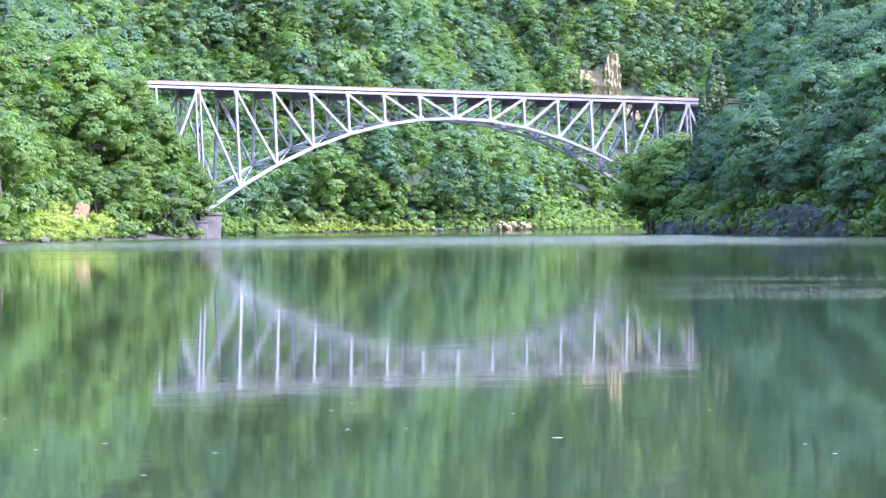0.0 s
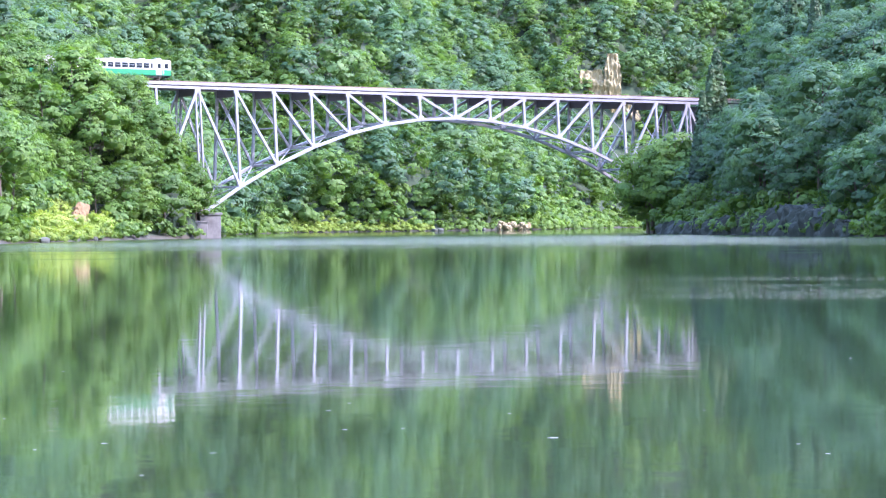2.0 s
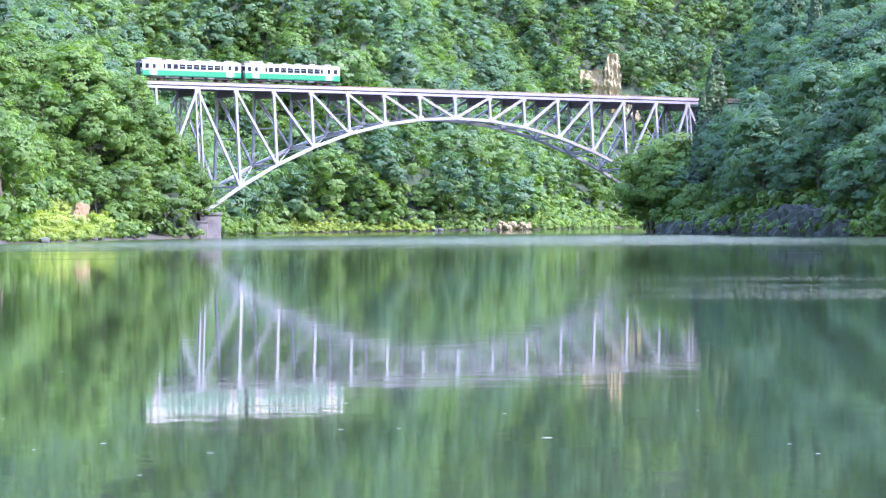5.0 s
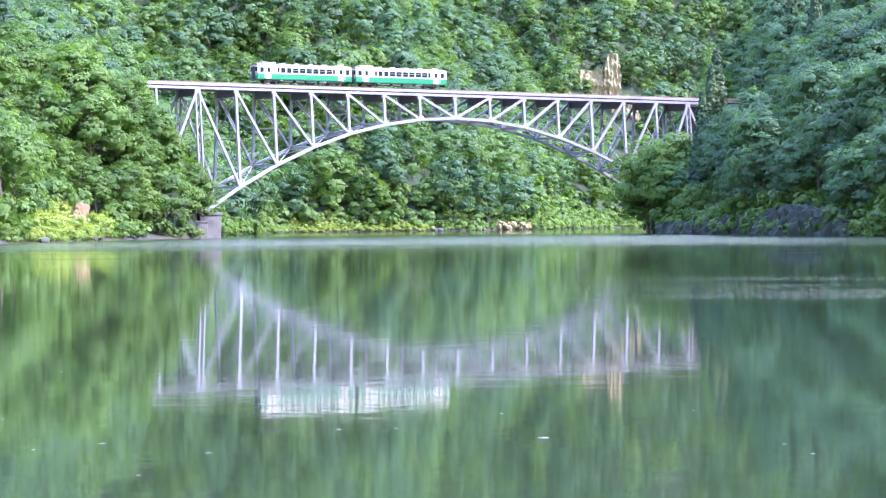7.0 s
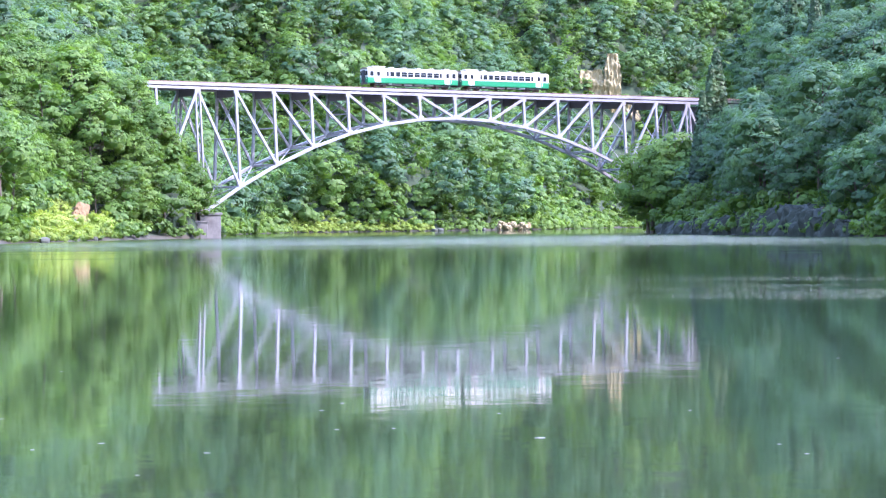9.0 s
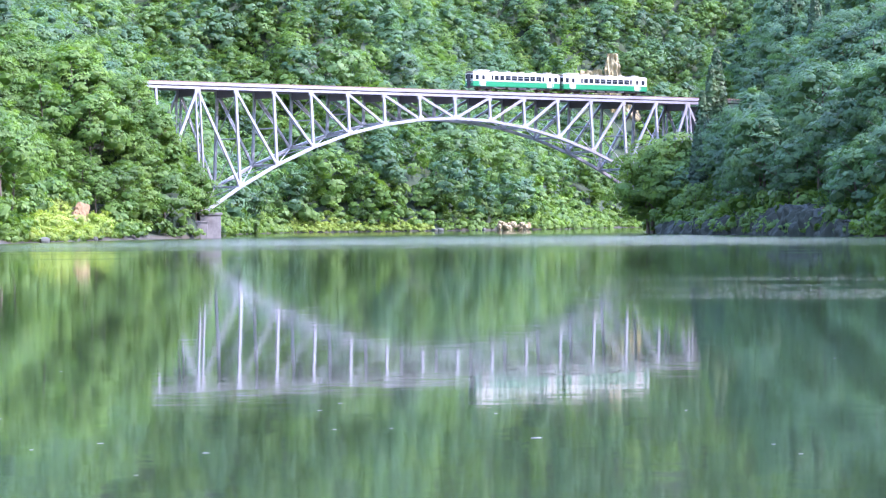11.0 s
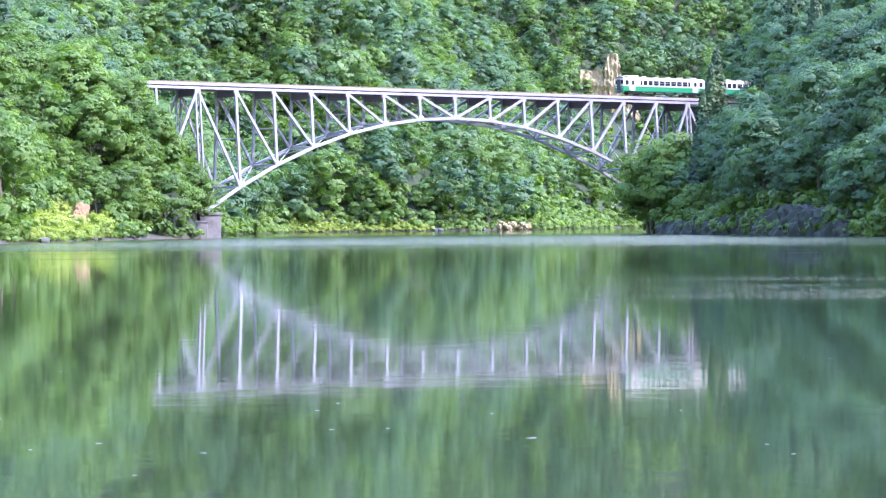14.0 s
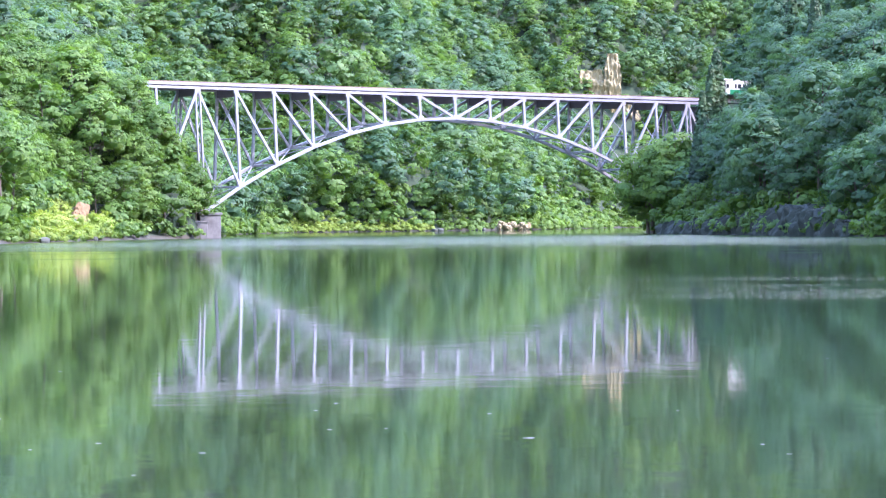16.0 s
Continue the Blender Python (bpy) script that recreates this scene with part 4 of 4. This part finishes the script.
def build_piers():
    base = Matrix.Translation(ORIGIN) @ pose(0, 0, 0, 0, 0, TURN)
    for s, low in ((0.0, -3.0), (112.0, -1.0)):
        pier = empty("concrete_pier", base @ Matrix.Translation((s, 0, 0)), "weathered grey concrete arch pier standing in the water", "pier", "arch piers")
        top_z = rib_z(0 if s == 0 else 14) - 0.3
        half = WIDE / 2 + (28 - top_z) * BATTER
        turn_x = 1 if s == 0 else -1
        for sign in (-1, 1):
            bm = bmesh.new()
            box(bm, (turn_x * 0.8, sign * half, (top_z + low) / 2), (4.4, 2.6, top_z - low), 0.12)
            part("footing", bm, CONCRETE, pier)
            bm = bmesh.new()
            box(bm, (turn_x * 0.8, sign * half, top_z + 0.16), (4.8, 3.0, 0.5), 0.08)
            part("bearing_cap", bm, CONCRETE, pier)
            bm = bmesh.new()
            box(bm, (0, sign * half, top_z + 0.55), (1.0, 1.0, 0.5), 0.06)
            part("bearing", bm, STEEL_DARK, pier, "steel hinge bearing")
        bm = bmesh.new()
        box(bm, (-turn_x * 1.0, 0, (top_z - 0.8 + low) / 2), (2.4, half * 2 - 2.4, top_z - 0.8 - low), 0.05)
        part("web_wall", bm, CONCRETE, pier)
    wing = empty("retaining_wall", base @ Matrix.Translation((-4.4, -9.2, 0)), "stained concrete retaining wall beside the pier", "wall")
    bm = bmesh.new()
    box(bm, (0.4, 0, 0.4), (5.4, 1.2, 5.0), 0.1)
    part("wall_body", bm, CONCRETE, wing)
    bm = bmesh.new()
    box(bm, (0.4, 0, 3.0), (5.6, 1.5, 0.3), 0.05)
    part("coping", bm, CONCRETE, wing)
    for s, foot, deck in ((-8.5, 5.0, 9.2), (116.4, 4.0, 9.2), (-12.6, 16.0, None), (118.8, 14.0, None)):
        if deck:
            block = empty("trestle_footing", base @ Matrix.Translation((s, 0, 0)), "concrete footing of the trestle legs", "footing", "trestle footings")
            for sign in (-1, 1):
                y = sign * (WIDE / 2 + (deck_z(s) - 1.25 - 9.0) * BATTER)
                bm = bmesh.new()
                box(bm, (0, y, deck / 2 - 1.5), (1.8, 1.8, deck + 3), 0.1)
                part("pad", bm, CONCRETE, block)
        else:
            ab = empty("abutment", base @ Matrix.Translation((s, 0, 0)), "concrete bridge abutment in the bank", "abutment", "abutments")
            bm = bmesh.new()
            top_z = deck_z(s) - 1.6
            box(bm, (0, 0, top_z / 2), (2.2, 7.0, top_z), 0.1)
            part("abutment_wall", bm, CONCRETE, ab)
            bm = bmesh.new()
            box(bm, (0, 0, top_z + 0.1), (2.6, 7.6, 0.3), 0.05)
            part("bearing_shelf", bm, CONCRETE, ab)


build_piers()

# ---------------------------------------------------------------- line beyond the bridge


def build_line():
    for s0, s1 in ((-110.0, -11.6), (117.6, 208.0)):
        line = empty("railway_track", Matrix(), "railway track on its ballast bed beyond the bridge", "railway track", "railway track")
        steps = [s0 + (s1 - s0) * k / 24 for k in range(25)]
        for off, w, h, z, mat, pname in ((0, 3.6, 0.5, -0.34, ROCK_GREY, "ballast"), (-0.53, 0.07, 0.15, 0.26, RAIL, "rail"), (0.53, 0.07, 0.15, 0.26, RAIL, "rail")):
            bm = bmesh.new()
            for a, b in zip(steps, steps[1:]):
                pts = []
                for s in (a, b):
                    x, y, head = track(s)
                    pts.append(Vector((x - math.sin(radians(head)) * off, y + math.cos(radians(head)) * off, deck_z(s) + z)))
                beam(bm, pts[0], pts[1], w, h, 0)
            part(pname, bm, mat, line)
        bm = bmesh.new()
        for k in range(int((s1 - s0) / 0.7)):
            s = s0 + 0.7 * k
            x, y, head = track(s)
            box(bm, (x, y, deck_z(s) + 0.06), (0.2, 2.2, 0.2), 0, Matrix.Rotation(radians(head), 3, "Z"))
        tagged(part("sleepers", bm, WOOD, line), kind="stuff")


build_line()

# ---------------------------------------------------------------- train
CAR_L, CAR_W = 20.4, 2.9


def shell(bm, profile, x0, x1):
    """A closed section in y and z drawn out from x0 to x1."""
    a = [bm.verts.new((x0, y, z)) for y, z in profile]
    b = [bm.verts.new((x1, y, z)) for y, z in profile]
    n = len(profile)
    for k in range(n):
        bm.faces.new((a[k], a[(k + 1) % n], b[(k + 1) % n], b[k]))
    bm.faces.new(a)
    bm.faces.new(b[::-1])
    return bm


def build_car(label):
    car = empty("rail_car", Matrix(), label, "train car", "two coupled rail cars")
    h, w = CAR_L / 2, CAR_W / 2
    bm = shell(bmesh.new(), [(-w + 0.05, 0.8), (-w, 0.95), (-w, 1.85), (w, 1.85), (w, 0.95), (w - 0.05, 0.8)], -h, h)
    part("lower_body", bm, GREEN, car, "bright green lower body band")
    bm = shell(bmesh.new(), [(-w, 1.85), (-w, 3.2), (-w + 0.06, 3.4), (w - 0.06, 3.4), (w, 3.2), (w, 1.85)], -h, h)
    part("upper_body", bm, WHITE, car, "cream white upper body")
    arc = [(-w + 0.06, 3.4), (-w + 0.22, 3.58), (-w + 0.55, 3.72), (-0.4, 3.8), (0.4, 3.8), (w - 0.55, 3.72), (w - 0.22, 3.58), (w - 0.06, 3.4)]
    part("roof", shell(bmesh.new(), arc, -h, h), ROOF_GREY, car, "pale grey curved roof")

    def window(x, wide, low=2.1, high=3.06, frame_mat=SILVER):
        for sign in (-1, 1):
            bm = bmesh.new()
            box(bm, (x, sign * (w + 0.004), (low + high) / 2), (wide, 0.05, high - low), 0.015)
            win = part("window_frame", bm, frame_mat, car, "bare metal window frame")
            bm = bmesh.new()
            box(bm, (x, sign * (w + 0.02), (low + high) / 2), (wide - 0.08, 0.04, high - low - 0.08), 0.01)
            part("pane", bm, GLASS, win, "dark window glass")
            if wide > 1.0:
                bm = bmesh.new()
                box(bm, (x, sign * (w + 0.042), low + (high - low) * 0.55), (wide - 0.08, 0.02, 0.045))
                part("sash_bar", bm, SILVER, win)

    for x in (-4.75, -2.05, -0.6, 0.85, 2.3, 3.75, 5.2):
        window(x, 1.25 if x > -4 else 0.95)
    window(-3.45, 1.0)
    window(6.25, 0.5)
    window(-5.75, 0.45)
    window(-9.3, 0.8)
    window(9.25, 0.8)
    for x in (-7.9, 7.75):
        for sign in (-1, 1):
            bm = bmesh.new()
            box(bm, (x, sign * (w + 0.008), 2.05), (1.25, 0.06, 2.1), 0.02)
            door = part("door", bm, WHITE, car, "cream white sliding door")
            bm = bmesh.new()
            box(bm, (x + 0.05, sign * (w + 0.03), 2.58), (0.62, 0.04, 0.85), 0.02)
            part("pane", bm, GLASS, door, "dark window glass")
            bm = bmesh.new()
            box(bm, (x, sign * (w + 0.05), 0.9), (1.3, 0.22, 0.06), 0.01)
            part("step", bm, SILVER, door, "bare metal step")
    for end in (-1, 1):
        bm = bmesh.new()
        box(bm, (end * (h + 0.14), 0, 2.1), (0.32, 1.0, 2.25), 0.04)
        part("gangway", bm, RUBBER, car, "dark folding gangway")
        for y in (-0.95, 0.95):
            bm = bmesh.new()
            box(bm, (end * (h + 0.01), y, 2.68), (0.06, 0.75, 0.8), 0.02)
            part("windscreen", bm, GLASS, car, "dark cab windscreen")
            bm = bmesh.new()
            tube(bm, (end * (h - 0.02), y * 1.05, 1.6), (end * (h + 0.08), y * 1.05, 1.6), 0.12, 0.11, 12)
            part("headlight", bm, LENS, car, "round headlight")
        bm = bmesh.new()
        box(bm, (end * (h + 0.2), 0, 0.85), (0.5, 0.3, 0.3), 0.04)
        part("coupler", bm, UNDER, car)
        bm = bmesh.new()
        box(bm, (end * (h - 0.05), 0, 0.72), (0.12, 2.3, 0.45), 0.03)
        part("pilot", bm, UNDER, car, "dark snow plough plate")
        # white chevrons on the green ends
        bm = bmesh.new()
        for sign in (-1, 1):
            box(bm, (end * (h - 1.5), sign * (w + 0.004), 1.45), (0.12, 0.03, 0.7), 0)
        part("stripe", bm, WHITE, car)
        # bogie with its wheels
        bm = bmesh.new()
        for y in (-1.05, 1.05):
            box(bm, (end * 7.0, y, 0.55), (2.9, 0.14, 0.28), 0.04)
        box(bm, (end * 7.0, 0, 0.6), (0.5, 2.2, 0.3), 0.04)
        bogie = part("bogie", bm, UNDER, car)
        for dx in (-1.05, 1.05):
            bm = bmesh.new()
            for y in (-0.6, 0.6):
                tube(bm, (end * 7.0 + dx, y - 0.065, 0.43), (end * 7.0 + dx, y + 0.065, 0.43), 0.43, 0.43, 20)
            tube(bm, (end * 7.0 + dx, -0.6, 0.43), (end * 7.0 + dx, 0.6, 0.43), 0.08, 0.08, 8)
            part("wheelset", bm, RAIL, bogie, "steel wheelset")
    for x, ln, hi, mat in ((-3.6, 2.2, 0.5, UNDER), (-1.0, 1.9, 0.55, UNDER), (1.5, 2.2, 0.5, UNDER), (4.0, 1.5, 0.45, SILVER), (-5.0, 0.7, 0.4, SILVER), (5.2, 0.6, 0.4, UNDER)):
        bm = bmesh.new()
        box(bm, (x, 0, 0.93 - hi / 2), (ln, 2.5, hi), 0.04)
        part("underfloor_box", bm, mat, car, "underfloor equipment box")
    for x, ln, wd, hi in ((-7.4, 2.9, 1.6, 0.3), (-4.2, 0.9, 0.8, 0.2), (-1.2, 0.8, 0.8, 0.18), (1.9, 0.8, 0.8, 0.18), (4.9, 0.9, 0.8, 0.2), (8.2, 1.3, 1.0, 0.22)):
        bm = bmesh.new()
        box(bm, (x, 0, 3.78 + hi / 2), (ln, wd, hi), 0.06)
        part("air_conditioner" if ln > 2 else "roof_vent", bm, WHITE if ln > 2 else ROOF_PALE, car, "cream white roof unit" if ln > 2 else "")
    return car


FIRST_CAR = build_car("white and green diesel rail car crossing the bridge")
CARS = [FIRST_CAR, copy_thing(FIRST_CAR, Matrix())]

# ---------------------------------------------------------------- flakes adrift on the lake


def build_flakes():
    rng = np.random.default_rng(9)
    kinds = []
    for k in range(3):
        bm = bmesh.new()
        bmesh.ops.create_cone(bm, cap_ends=True, segments=9, radius1=0.024, radius2=0.02, depth=0.002)
        for v in bm.verts:
            v.co.x *= rng.uniform(0.8, 1.5)
            v.co.y *= rng.uniform(0.7, 1.2)
        me = bpy.data.meshes.new("floating_flake")
        bm.to_mesh(me)
        bm.free()
        me.materials.append(FOAM)
        kinds.append(me)
    spots = [(1.26, 34.2), (-2.42, 32.4), (-3.75, 34.0), (-1.13, 35.9), (0.86, 38.6), (-4.4, 33.1), (-2.9, 29.6), (-1.46, 39.6),
             (-0.45, 36.0), (3.35, 38.9), (3.85, 32.9), (-5.5, 38.5), (-6.3, 51.0), (-3.1, 55.0)]
    for k in range(6):
        y = 30 * (1 + 3.2 * rng.uniform() ** 2)
        spots.append((rng.uniform(-0.14, 0.14) * y, y))
    out = []
    for k, (x, y) in enumerate(spots):
        ob = new("floating_flake", kinds[k % 3])
        ob.matrix_basis = Matrix.Translation((x, y, 0.002)) @ Matrix.Rotation(rng.uniform(-0.4, 0.4), 4, "Z") @ Matrix.Diagonal((*((2.3, 1.6, 1) if k == 0 else (rng.uniform(0.7, 1.5), 0.7, 1)), 1))
        tagged(ob, "pale flake of foam floating on the lake", "foam flake", "flakes adrift on the lake")
        out.append(ob)
    return out


FLAKES = build_flakes()


def car_pose(mid):
    """Pose of a car whose middle is at s = mid, standing on its two bogies."""
    (x0, y0, _), (x1, y1, _) = track(mid - 7.0), track(mid + 7.0)
    z0, z1 = deck_z(mid - 7.0) + 0.34, deck_z(mid + 7.0) + 0.34
    d = Vector((x1 - x0, y1 - y0, z1 - z0))
    turn = Matrix.Rotation(math.atan2(d.y, d.x), 4, "Z") @ Matrix.Rotation(-math.asin(d.z / d.length), 4, "Y")
    return Matrix.Translation(((x0 + x1) / 2, (y0 + y1) / 2, (z0 + z1) / 2)) @ turn


def motions():
    for k, car in enumerate(CARS):
        walk(car, [(t / 4, car_pose(-28.0 + 11.97 * t / 4 - 10.4 - 21.3 * k)) for t in range(0, 65)])
    for ob in FLAKES:
        m = ob.matrix_basis.copy()
        # the slow drift to the west is quicker towards the eastern bank
        pull = max(0.2, 0.84 + 5.4 * m.translation.x / m.translation.y)
        drift = [(0.0, 0.0), (4.0, 0.094), (8.0, 0.169), (12.0, 0.245), (16.0, 0.307)]
        walk(ob, [(t, Matrix.Translation((-d * pull, 0.02 * d, 0)) @ m) for t, d in drift])


motions()
